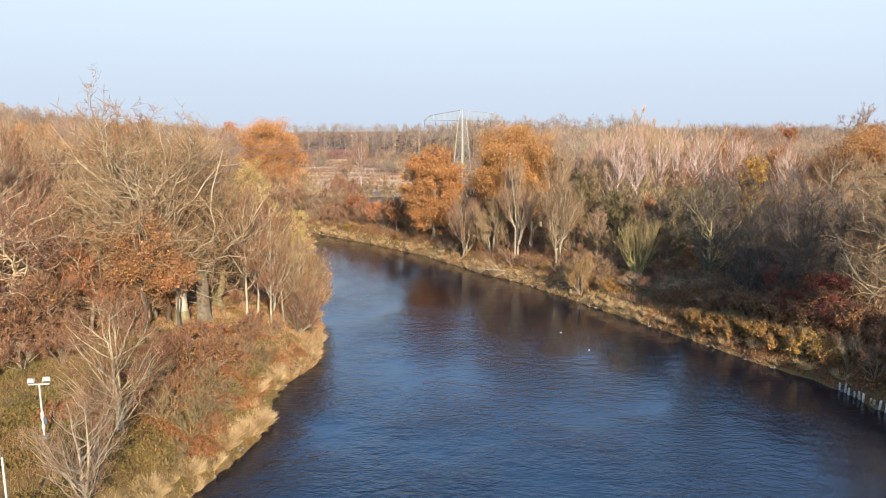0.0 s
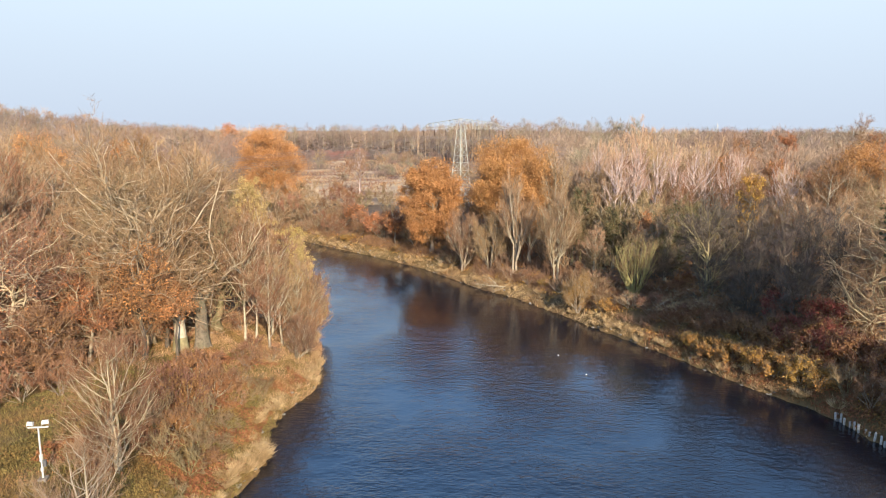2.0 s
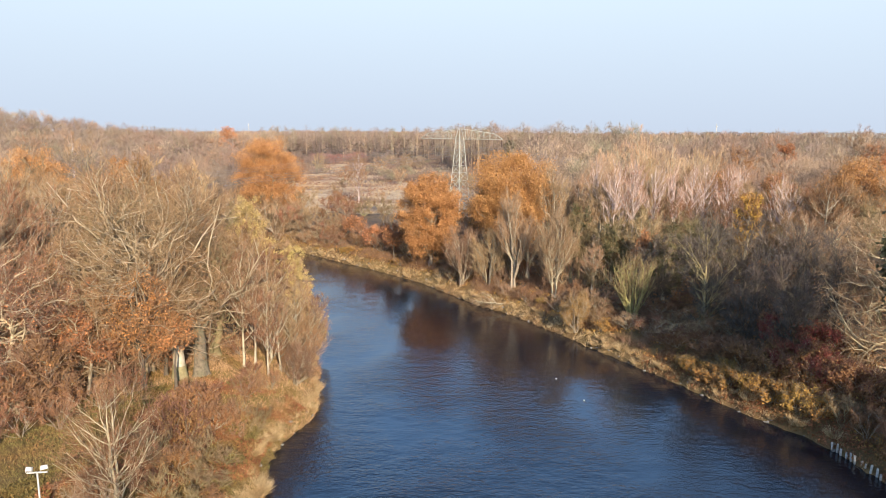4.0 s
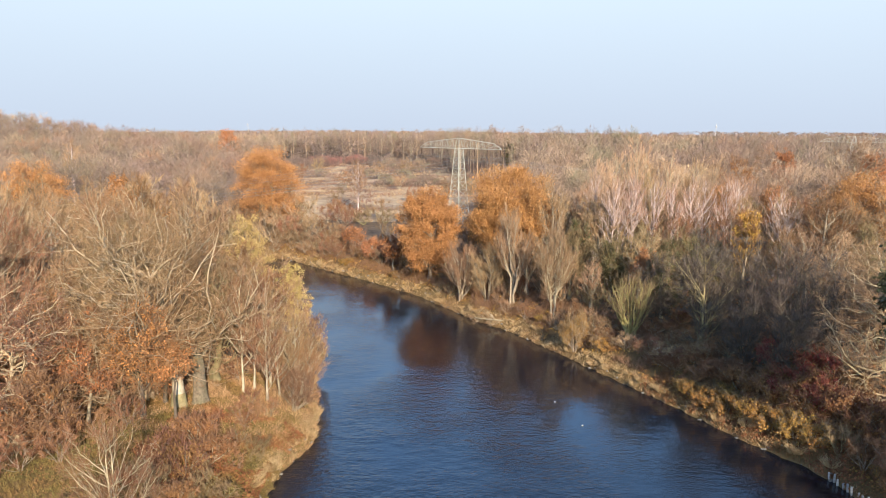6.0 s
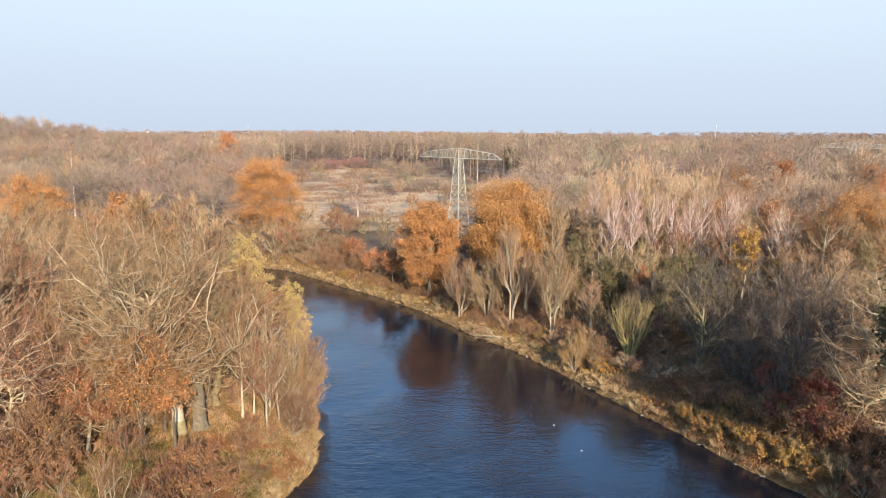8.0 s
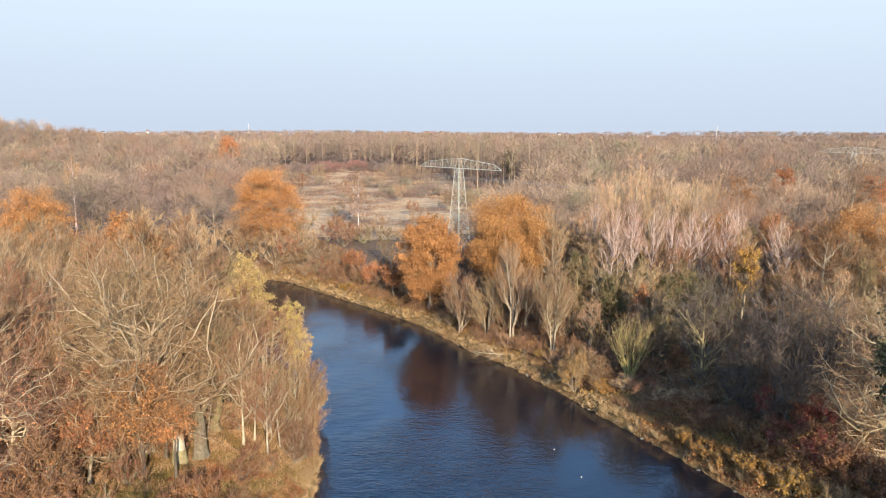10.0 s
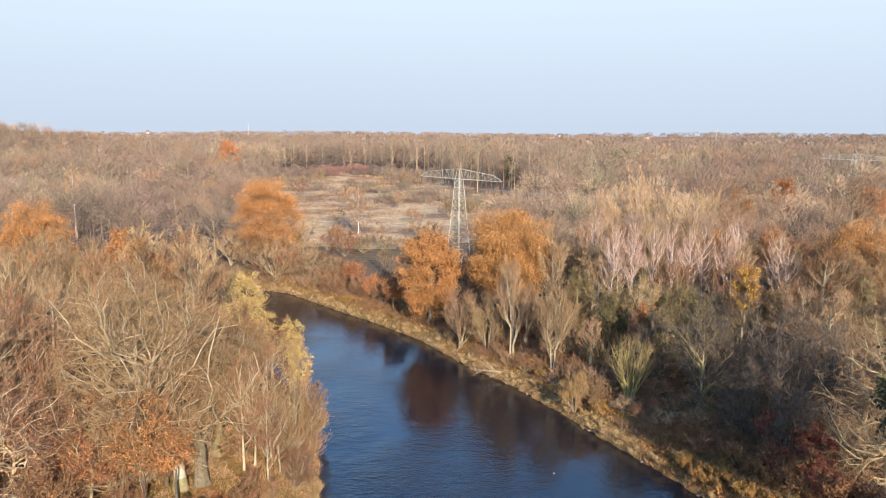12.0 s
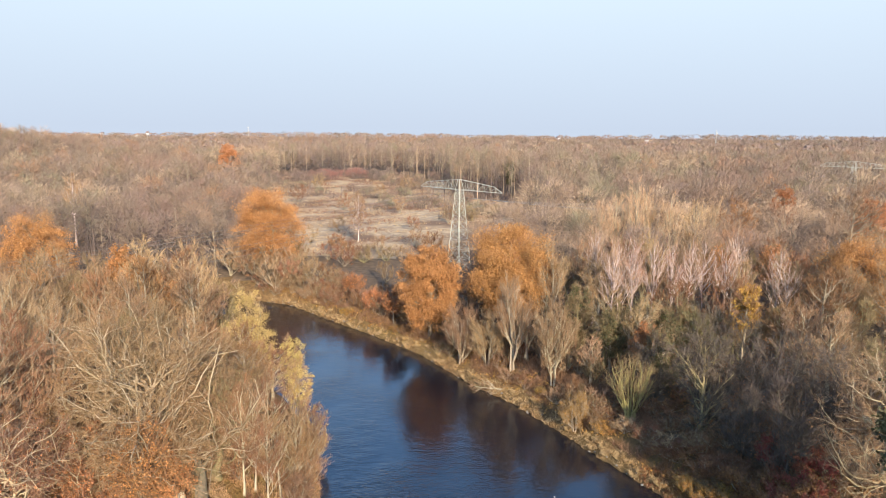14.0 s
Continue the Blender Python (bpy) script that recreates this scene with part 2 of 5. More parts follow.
_l.new(_co.outputs["Object"], _xyz.inputs[0])
_bend = _n.new("ShaderNodeMapRange")
_bend.interpolation_type = "SMOOTHSTEP"
_bend.inputs["From Min"].default_value, _bend.inputs["From Max"].default_value = 42.0, 95.0
_bend.inputs["To Min"].default_value, _bend.inputs["To Max"].default_value = 1.0, 0.6
_l.new(_xyz.outputs["Y"], _bend.inputs["Value"])
_lee = _n.new("ShaderNodeMath")          # and in the lee of the right bank
_lee.operation = "MULTIPLY_ADD"
_lee.inputs[1].default_value = 0.5
_l.new(_xyz.outputs["Y"], _lee.inputs[0])
_l.new(_xyz.outputs["X"], _lee.inputs[2])
_calm = _n.new("ShaderNodeMapRange")
_calm.interpolation_type = "SMOOTHSTEP"
_calm.inputs["From Min"].default_value, _calm.inputs["From Max"].default_value = 29.0, 44.0
_calm.inputs["To Min"].default_value, _calm.inputs["To Max"].default_value = 1.0, 0.5
_l.new(_lee.outputs[0], _calm.inputs["Value"])
_still = _n.new("ShaderNodeMath")
_still.operation = "MULTIPLY"
_l.new(_bend.outputs["Result"], _still.inputs[0])
_l.new(_calm.outputs["Result"], _still.inputs[1])
_ruffle = _n.new("ShaderNodeMath")
_ruffle.operation = "MULTIPLY"
_l.new(_r.outputs["Result"], _ruffle.inputs[0])
_l.new(_still.outputs[0], _ruffle.inputs[1])
_l.new(_ruffle.outputs[0], _mul.inputs[1])
_bp = _n.new("ShaderNodeBump")
_bp.inputs["Strength"].default_value, _bp.inputs["Distance"].default_value = 0.9, 0.085
_l.new(_mul.outputs[0], _bp.inputs["Height"])
_l.new(_bp.outputs["Normal"], _b.inputs["Normal"])


# ---- mesh helpers ----
class Shape:
    """Vertices and faces gathered piece by piece, each piece with a material slot."""

    def __init__(self):
        self.v, self.f, self.s, self.count = [], [], [], 0

    def add(self, v, *faces, slot=0):
        v = np.asarray(v, np.float32).reshape(-1, 3)
        for f in faces:
            f = np.asarray(f, np.int64)
            if len(f):
                self.f.append(f + self.count)
                self.s.append(slot)
        self.v.append(v)
        self.count += len(v)
        return self

    def mesh(self, name, *mats, smooth=False):
        me = bpy.data.meshes.new(name)
        v = np.concatenate(self.v) if self.v else np.zeros((0, 3), np.float32)
        me.vertices.add(len(v))
        me.vertices.foreach_set("co", v.ravel())
        loops = np.concatenate([f.ravel() for f in self.f])
        sizes = np.concatenate([np.full(len(f), f.shape[1]) for f in self.f])
        slots = np.concatenate([np.full(len(f), s) for f, s in zip(self.f, self.s)])
        me.loops.add(len(loops))
        me.loops.foreach_set("vertex_index", loops.astype(np.int32))
        me.polygons.add(len(sizes))
        me.polygons.foreach_set("loop_start", np.r_[0, np.cumsum(sizes)[:-1]].astype(np.int32))
        me.polygons.foreach_set("loop_total", sizes.astype(np.int32))
        me.polygons.foreach_set("material_index", slots.astype(np.int32))
        me.polygons.foreach_set("use_smooth", np.full(len(sizes), smooth))
        for m in mats:
            me.materials.append(m)
        me.update(calc_edges=True)
        return me


def part(name, shape, mat, parent, label="", smooth=False):
    ob = new(name, shape.mesh(name, mat, smooth=smooth) if isinstance(shape, Shape) else shape)
    ob.parent = parent
    return tagged(ob, label)


def thing(name, m, label, category, group=""):
    ob = new(name)
    ob.empty_display_size = 0.3
    ob.matrix_world = m
    return tagged(ob, label, category, group)


def unit(a):
    return a / np.maximum(np.linalg.norm(a, axis=-1, keepdims=True), 1e-9)


def bez(s, c, e, t):
    t = np.asarray(t)[..., None]
    return (1 - t) ** 2 * s + 2 * t * (1 - t) * c + t * t * e


def tubes(shape, p, r, sides=5, slot=0):
    """Tapered tubes along rows of points p (B, n, 3) with radii r (B, n)."""
    b, n, _ = p.shape
    t = unit(np.gradient(p, axis=1))
    ref = np.where(np.abs(t[..., 2:]) < 0.85, np.array([0.0, 0, 1]), np.array([1.0, 0, 0]))
    u = unit(np.cross(t, ref))
    w = np.cross(t, u)
    a = np.arange(sides) * 2 * np.pi / sides
    ring = p[:, :, None] + r[:, :, None, None] * (np.cos(a)[:, None] * u[:, :, None] + np.sin(a)[:, None] * w[:, :, None])
    i = np.arange(b)[:, None, None] * n * sides + np.arange(n - 1)[None, :, None] * sides
    k, k2 = np.arange(sides), (np.arange(sides) + 1) % sides
    f = np.stack([i + k, i + k2, i + sides + k2, i + sides + k], -1).reshape(-1, 4)
    shape.add(ring, f, slot=slot)


def spikes(shape, s, e, w, rng, solid=False, slot=0):
    """Thin pointed twigs or blades from s to e."""
    n = len(s)
    d = unit(e - s)
    side = unit(np.cross(d, rng.normal(size=(n, 3))))
    w = np.broadcast_to(np.asarray(w, float), (n,))[:, None]
    k = np.arange(n)[:, None]
    if solid:
        other = np.cross(d, side)
        v = np.stack([s + side * w * 0.5, s + (-0.25 * side + 0.43 * other) * w, s + (-0.25 * side - 0.43 * other) * w, e], 1)
        shape.add(v, np.concatenate([k * 4 + [0, 1, 3], k * 4 + [1, 2, 3], k * 4 + [2, 0, 3]]), slot=slot)
    else:
        v = np.stack([s + side * w * 0.5, s - side * w * 0.5, e], 1)
        shape.add(v, k * 3 + [0, 1, 2], slot=slot)


def leaves(shape, p, size, rng, slot=0):
    """Small folded leaves, four corners each, at the places p."""
    n = len(p)
    a = unit(rng.normal(size=(n, 3)))
    b = unit(np.cross(a, rng.normal(size=(n, 3))))
    c = np.cross(a, b)
    s = (size * rng.uniform(0.6, 1.3, n))[:, None]
    v = np.stack([p - a * s * 0.6, p + b * s * 0.42 + c * s * 0.12, p + a * s * 0.6, p - b * s * 0.42 + c * s * 0.12], 1)
    k = np.arange(n)[:, None] * 4
    shape.add(v, k + [0, 1, 2, 3], slot=slot)


def box(shape, m, sx, sy, sz, slot=0):
    v = np.array([[x, y, z] for z in (-0.5, 0.5) for y in (-0.5, 0.5) for x in (-0.5, 0.5)]) * (sx, sy, sz)
    m = np.array(m)
    shape.add(v @ m[:3, :3].T + m[:3, 3], [[0, 2, 3, 1], [4, 5, 7, 6], [0, 1, 5, 4], [2, 6, 7, 3], [0, 4, 6, 2], [1, 3, 7, 5]], slot=slot)


def wander(rng, a, d, length, n, crook, goal=None, pull=0.0, rise=0.0):
    """Crooked rows of n points from a: steps that keep turning, drawn towards a goal or upwards."""
    q = [a]
    for k in range(n - 1):
        if goal is not None:
            d = unit(d * (1 - pull) + unit(goal - q[-1]) * (pull + (1 - pull) * k / (n - 1)))
        d = unit(d + rng.normal(size=a.shape) * crook + [0, 0, rise])
        q.append(q[-1] + d * (length / (n - 1))[:, None])
    return np.stack(q, 1)


def grow(seed, h, base, rad, n1=14, n2=6, n3=4, twigs=2500, tl=0.9, tw=0.04, steep=0.7, gnarl=0.15, trunk=None, top=0.8,
         stems=1, spread=0.5, low=-0.35, leaf=0, leaf_size=0.25, sides=(7, 5, 3), solid=False, droop=0.0, lean=(0, 0), third=2, clumps=0, leaf_band=(0, 1), limb=0.02, seg=7):
    """A tree as three shapes: wood, twigs, leaves. h height, base the crown's lower end, rad its radius."""
    rng = np.random.default_rng(seed)
    wood, twig, leafy = Shape(), Shape(), Shape()
    r0 = trunk or 0.021 * h
    zc, rz = (h + base) / 2, (h - base) / 2
    a0 = rng.uniform(0, 6.28) + np.arange(stems) * 6.283 / stems
    out = np.stack([np.cos(a0), np.sin(a0), 0 * a0], -1)
    k = 0 if stems == 1 else 1
    s0 = out * r0 * 1.2 * k
    e0 = out * rad * spread * k + rng.normal(size=(stems, 3)) * (0.06 * rad, 0.06 * rad, 0.03 * h) + (lean[0], lean[1], h * top)
    c0 = (s0 + e0) / 2 + rng.normal(size=(stems, 3)) * gnarl * rad * 0.3 - out * rad * spread * 0.25 * k
    n = 9
    p = bez(s0[:, None], c0[:, None], e0[:, None], np.linspace(0, 1, n)[None])
    p[:, 1:-1] += rng.normal(size=(stems, n - 2, 3)) * gnarl * (0.25, 0.25, 0.1) * (2.2 if solid else 1)
    boles = p
    f = np.linspace(0, 1, n)
    rr = r0 / (stems ** 0.5) * ((1.0 - 0.92 * f ** 0.8 if solid else 1.0 - 0.86 * f) + 0.45 * np.exp(-f * 14))
    tubes(wood, p, np.broadcast_to(rr, (stems, n)), sides[0])

    # limbs
    i = np.arange(n1)
    phi = i * 2.39996 + rng.uniform(0, 6.28)
    cz = rng.permutation(np.linspace(low, 0.98, n1))
    cr = np.sqrt(1 - cz ** 2)
    q = rng.uniform(0.6, 0.93, n1)
    e1 = np.stack([np.cos(phi) * cr * rad * q, np.sin(phi) * cr * rad * q, zc + cz * rz * q], -1)
    e1[:, :2] += np.array(lean) * (e1[:, 2:] / h)
    reach = np.linalg.norm(e1[:, :2], axis=1)
    zs = np.clip(e1[:, 2] - steep * reach * rng.uniform(0.7, 1.3, n1) - 0.05 * h, base * 0.55, h * top * 0.96)
    st = rng.integers(0, stems, n1)
    if stems > 1:
        st = np.array([np.argmax(out @ v) for v in e1 - [0, 0, 0]]) if spread > 0.3 else st
    ts = zs / (h * top)
    at = np.minimum((ts * 8).astype(int), 7)
    s1 = boles[st, at] + (boles[st, at + 1] - boles[st, at]) * (ts * 8 - at)[:, None]
    c1 = s1 * 0.45 + e1 * 0.55
    c1[:, 2] = s1[:, 2] + (e1[:, 2] - s1[:, 2]) * (0.33 + droop)
    n = seg
    p = bez(s1[:, None], c1[:, None], e1[:, None], np.linspace(0, 1, n)[None])
    ln = np.linalg.norm(e1 - s1, axis=1)
    if solid:
        p = wander(rng, s1, unit(c1 - s1), ln * 1.12, n, gnarl * 1.1, e1, 0.25)
    else:
        p[:, 1:-1] += rng.normal(size=(n1, n - 2, 3)) * gnarl * 0.11 * ln[:, None, None]
    r1 = np.clip(limb * ln + 0.012, 0.02, r0 * 0.6)
    tubes(wood, p, r1[:, None] * np.linspace(1, 0.22, n), sides[1])

    up = 0.04 if solid else 0.08 + 0.2 * min(steep, 2)
    wide = 58 - 14 * min(steep, 2)               # the angle at which side branches leave

    def offshoots(p, r, ln, count, t0, ratio, least, n, shape, sd):
        """Side branches along the rows of points p, shorter and thinner towards the tip."""
        b, m = p.shape[:2]
        j = np.repeat(np.arange(b), count)
        t = t0 + (0.99 - t0) * (np.tile(np.arange(count), b) + rng.uniform(0, 1, b * count)) / count
        i = np.minimum((t * (m - 1)).astype(int), m - 2)
        a = p[j, i] + (p[j, i + 1] - p[j, i]) * (t * (m - 1) - i)[:, None]
        tan = unit(p[j, i + 1] - p[j, i])
        side = unit(unit(np.cross(tan, rng.normal(size=a.shape))) + [0, 0, up])
        th = np.radians(wide * rng.uniform(0.65, 1.3, len(j)))[:, None]
        d = unit(tan * np.cos(th) + side * np.sin(th))
        l2 = np.maximum(ratio * ln[j] * (1.05 - 0.72 * t) * rng.uniform(0.65, 1.2, len(j)), least)
        z = a + d * l2[:, None] + np.array([0, 0, 1.0]) * ((0.5 * up - droop) * l2)[:, None]
        c = (a + z) / 2 + rng.normal(size=a.shape) * (0.05 + 0.4 * gnarl) * l2[:, None] - [0, 0, 0.04]
        if n > 3:
            q = wander(rng, a, d, l2 * 1.1, n, gnarl * 1.3, rise=0.5 * up - droop)
        else:
            q = bez(a[:, None], c[:, None], z[:, None], np.linspace(0, 1, n)[None])
        r2 = np.clip(0.52 * r[j] * (1 - 0.78 * t), 0.007, 0.02 * l2 + 0.012)
        if n == 2:
            spikes(shape, a, z, 2.4 * r2, rng)
        else:
            tubes(shape, q, r2[:, None] * np.linspace(1, 0.25, n), sd)
        return q, r2, l2

    b2 = offshoots(p, r1, ln, n2, 0.18, 0.55, 0.12 * rad + 0.2, 5 if solid else 3, wood, sides[2])
    b3 = offshoots(*b2, n3, 0.12, 0.6, 0.25, 4 if solid else third, twig, 3)
    # twigs and leaves on the two finest orders
    m = b3[0].shape[1]
    seg2 = b2[0][:, np.linspace(0, b2[0].shape[1] - 1, m).astype(int)]
    q, l3 = np.concatenate([seg2, b3[0]]), np.concatenate([b2[2] * 0.4, b3[2]])
    w = l3 / l3.sum()

    def spots(count, t0):
        j = rng.choice(len(q), count, p=w)
        t = rng.uniform(t0, 1.0, count)
        i = np.minimum((t * (m - 1)).astype(int), m - 2)
        step = q[j, i + 1] - q[j, i]
        return q[j, i] + step * (t * (m - 1) - i)[:, None], unit(step)

    if twigs:
        a, d = spots(twigs, 0.15)
        d = unit(d * 0.8 + rng.normal(size=a.shape) * 0.42 + [0, 0, up - droop])
        z = a + d * (tl * rng.uniform(0.4, 1.2, twigs))[:, None]
        spikes(twig, a, z, tw * rng.uniform(0.7, 1.3, twigs), rng, False)
    if leaf:
        if clumps:                               # a full crown: sprays of leaves in a dome
            d = unit(rng.normal(size=(clumps, 3)) + [0, 0, 0.15]) * rng.uniform(0.45, 0.97, clumps)[:, None]
            mid = d * (rad, rad, rz) * (1 - 0.12 * np.clip(-d[:, 2:], 0, 1)) + [0, 0, zc]
            size = rng.uniform(0.6, 1.3, clumps)
            j = rng.choice(clumps, leaf, p=size / size.sum())
            a = mid[j] + rng.normal(size=(leaf, 3)) * (0.10, 0.10, 0.08) * rad * size[j][:, None]
        else:
            a, d = spots(leaf, 0.3)
            a = a + rng.normal(size=(leaf, 3)) * (0.10 * rad ** 0.5)
        zz = a[:, 2] / h
        leaves(leafy, a[(zz > leaf_band[0]) & (zz < leaf_band[1])], leaf_size, rng)
    return wood, twig, leafy


def tree(name, x, y, label, category, mats, group="", turn=0.0, **k):
    """One tree with its trunk, crown and leaves, standing on the ground."""
    wood, twig, leafy = grow(**k)
    ob = thing(name, pose(x, y, ground_z(x, y) - 0.15, 0, 0, turn), label, category, group)
    part("trunk", wood, mats[0], ob, smooth=True)
    if twig.f:
        part("crown", twig, mats[1], ob)
    if leafy.f:
        part("leaves", leafy, mats[2], ob)
    return ob


# ---- the ground and the river ----
LEFT_BANK = [(-20, -400), (-19, -60), (-17.5, 10), (-15.5, 25), (-13.1, 33.8), (-12.2, 37), (-11.6, 40), (-11.4, 42), (-12.2, 45.5), (-11.9, 49.3),
             (-10.5, 53.7), (-10.7, 58), (-11.6, 63), (-13.4, 70), (-15.6, 77), (-19.5, 85), (-27, 95), (-38, 106), (-60, 117), (-100, 124), (-200, 128)]
RIGHT_BANK = [(-200, 150), (-100, 147), (-50, 143), (-29, 133), (-18, 121), (-9, 111.5), (-2.4, 103.5), (5, 90.8), (9.4, 85.5), (14.8, 75.8), (17.6, 70.2), (22.1, 62),
              (25.6, 54.8), (28.6, 50), (29.5, 47.2), (30.1, 43.4), (31.5, 34), (33.4, 15), (35, -60), (38, -400)]
RIVER = np.array(LEFT_BANK + RIGHT_BANK, float)


def river_distance(x, y):
    """Metres from the water's edge: positive on land, negative over the river."""
    p = np.stack([np.asarray(x, float).ravel(), np.asarray(y, float).ravel()], -1)
    best, inside = np.full(len(p), 1e9), np.zeros(len(p), bool)
    for a, b in zip(RIVER, np.roll(RIVER, -1, 0)):
        d = b - a
        t = np.clip(((p - a) @ d) / (d @ d), 0, 1)
        best = np.minimum(best, np.hypot(*(p - a - t[:, None] * d).T))
        with np.errstate(divide="ignore", invalid="ignore"):
            cross = a[0] + (p[:, 1] - a[1]) * d[0] / d[1]
        inside ^= ((a[1] > p[:, 1]) != (b[1] > p[:, 1])) & (p[:, 0] < cross)
    return np.where(inside, -best, best).reshape(np.shape(x))


def ripple(x, y):
    return (np.sin(x * 1.7 + 1.3 * np.sin(y * 0.9)) * np.sin(y * 1.4 + 0.8 * np.sin(x * 1.1)) * 0.6
            + np.sin(x * 0.31 + y * 0.23) * np.cos(y * 0.27 - x * 0.12) + 0.35 * np.sin(x * 4.1 + y) * np.sin(y * 3.7 - x))


def hill(x, y):
    """A wooded rise in the distance."""
    return 16.0 * np.exp(-((x + 275) / 75) ** 2 - ((y - 395) / 60) ** 2)


def land(x, y):
    x, y = np.asarray(x, float), np.asarray(y, float)
    wob = 0.22 * np.sin(x * 1.9 + y * 1.3) * np.sin(y * 2.3 - x * 0.7) + 0.1 * np.sin(y * 4.7 + x * 3.1)
    d = river_distance(x, y) + wob
    up = 0.3 + 3.05 * (1 - np.exp(-np.maximum(d, 0) / 3.3)) + 0.13 * ripple(x, y) * np.clip(d / 2, 0, 1)
    up = up + hill(x, y)
    return np.where(d > 0, up, np.maximum(-1.8, d * 1.1 + 0.3))


def ground_z(x, y):
    return float(land(np.array([x]), np.array([y]))[0])


def steps(points):
    """Grid lines with a spacing of its own in each stretch."""
    out = [points[0][0]]
    for (a, _), (b, gap) in zip(points, points[1:]):
        out += list(np.linspace(a, b, max(2, int(round((b - a) / gap)) + 1))[1:])
    return np.array(out)


def inside_poly(x, y, poly):
    inside = np.zeros(np.shape(x), bool)
    for (ax, ay), (bx, by) in zip(poly, poly[1:] + poly[:1]):
        with np.errstate(divide="ignore", invalid="ignore"):
            inside ^= ((ay > y) != (by > y)) & (x < ax + (y - ay) * (bx - ax) / ((by - ay) or 1e-9))
    return inside


CLEARING = [(-52, 186), (-40, 168), (-14, 164), (6, 172), (26, 200), (34, 250), (30, 292), (8, 300), (4, 400), (-30, 442), (-100, 440), (-86, 330), (-66, 250)]
OPEN_SLOPE = [(-36, 12), (-33, 36), (-29, 46), (-25.5, 55), (-22, 61), (-16, 63), (-5, 60), (-5, 12)]

gx = steps([(-2100, 0), (-1200, 300), (-340, 60), (-160, 20), (-110, 8), (-60, 2.0), (-34, 1.0), (40, 0.7), (80, 2.0), (160, 8), (400, 20), (1200, 80), (2100, 300)])
gy = steps([(-700, 0), (-100, 60), (10, 6), (26, 1.5), (100, 0.7), (140, 1.2), (200, 3), (520, 10), (1200, 60), (2000, 200)])
X, Y = np.meshgrid(gx, gy)
Z = land(X, Y)
nx, ny = len(gx), len(gy)
i = (np.arange(ny - 1)[:, None] * nx + np.arange(nx - 1)).ravel()
quads = np.stack([i, i + 1, i + nx + 1, i + nx], -1)
cx, cy = (X[:-1, :-1] + X[1:, 1:]).ravel() / 2, (Y[:-1, :-1] + Y[1:, 1:]).ravel() / 2
meadow = inside_poly(cx, cy, CLEARING)
slope = inside_poly(cx, cy, OPEN_SLOPE) | (np.abs(river_distance(cx, cy)) < 4)
sheet = Shape()
sheet.add(np.stack([X, Y, Z], -1), quads[meadow], slot=2)
sheet.f.append(quads[slope & ~meadow]), sheet.s.append(0)
sheet.f.append(quads[~slope & ~meadow]), sheet.s.append(1)
tagged(new("ground", sheet.mesh("ground", GROUND, BED, MEADOW, smooth=True)), "brown autumn ground with turf, leaf litter and bleached meadow", "ground", kind="structure")

wx, wy = steps([(-260, 0), (60, 8)]), steps([(-420, 0), (280, 10)])
WX, WY = np.meshgrid(wx, wy)
i = (np.arange(len(wy) - 1)[:, None] * len(wx) + np.arange(len(wx) - 1)).ravel()
pool = Shape().add(np.stack([WX, WY, 0 * WX], -1), np.stack([i, i + 1, i + len(wx) + 1, i + len(wx)], -1))
tagged(new("water", pool.mesh("water", WATER, smooth=True)), "dark blue rippled river water reflecting sky and trees", "river", kind="structure")


# ---- single trees that stand out ----
BIG = dict(seg=10, limb=0.02, n1=34, n2=9, n3=6, twigs=7000, tl=0.6, tw=0.03, solid=True, sides=(10, 6, 4))
NEAR = dict(n1=22, n2=8, n3=5, twigs=4200, tl=0.75, tw=0.052, solid=False, sides=(8, 5, 3), limb=0.019)
MID = dict(n1=18, n2=6, n3=5, twigs=2300, tl=0.95, tw=0.062, sides=(5, 3, 3), limb=0.017)
FINE = MID | dict(n1=24, n2=8, n3=6, twigs=5600, tl=0.65, tw=0.032, limb=0.015)
PLACED = []          # (x, y, clear radius) of what already stands


def stand(name, x, y, clear, *a, **k):
    PLACED.append((x, y, clear))
    return tree(name, x, y, *a, **k)


stand("oak_tree", -24.2, 55.5, 5, "large bare spreading oak with pale gnarled limbs above the bank", "tree", (BARK_OAK, TWIG_OAK),
      **BIG | dict(seed=11, h=19.8, base=1.8, rad=10.0, steep=1.1, gnarl=0.28, trunk=0.5, top=0.55, n1=64, n2=10, n3=8, twigs=36000, tl=0.7, tw=0.033, low=-0.75, limb=0.0105))
stand("oak_tree", -20.0, 60.0, 3, "bare oak with pale branches and greenish bark", "tree", (BARK_GREEN, TWIG_OAK),
      **BIG | dict(seed=12, h=13.6, base=2.5, rad=6.0, steep=0.6, gnarl=0.34, trunk=0.42, top=0.6, n1=40, twigs=9000, low=-0.7, limb=0.012))
stand("oak_tree", -30.0, 47.5, 3, "forked oak with thick pale limbs and a few rusty leaves", "tree", (BARK_OAK, TWIG_RED, LEAF_BROWN),
      **BIG | dict(seed=13, h=12.6, base=2.4, rad=5.8, steep=0.7, gnarl=0.34, trunk=0.32, twigs=9000, limb=0.013, top=0.6, n1=34, leaf=2600, leaf_size=0.12))
stand("oak_tree", -22.8, 51.5, 1.5, "young oak holding clusters of withered orange leaves", "tree", (BARK_SHADED, TWIG_RUST, LEAF_BROWN),
      **NEAR | dict(seed=14, h=10.0, base=1.5, rad=3.2, gnarl=0.25, leaf=5200, leaf_size=0.13, twigs=2500, steep=0.4))
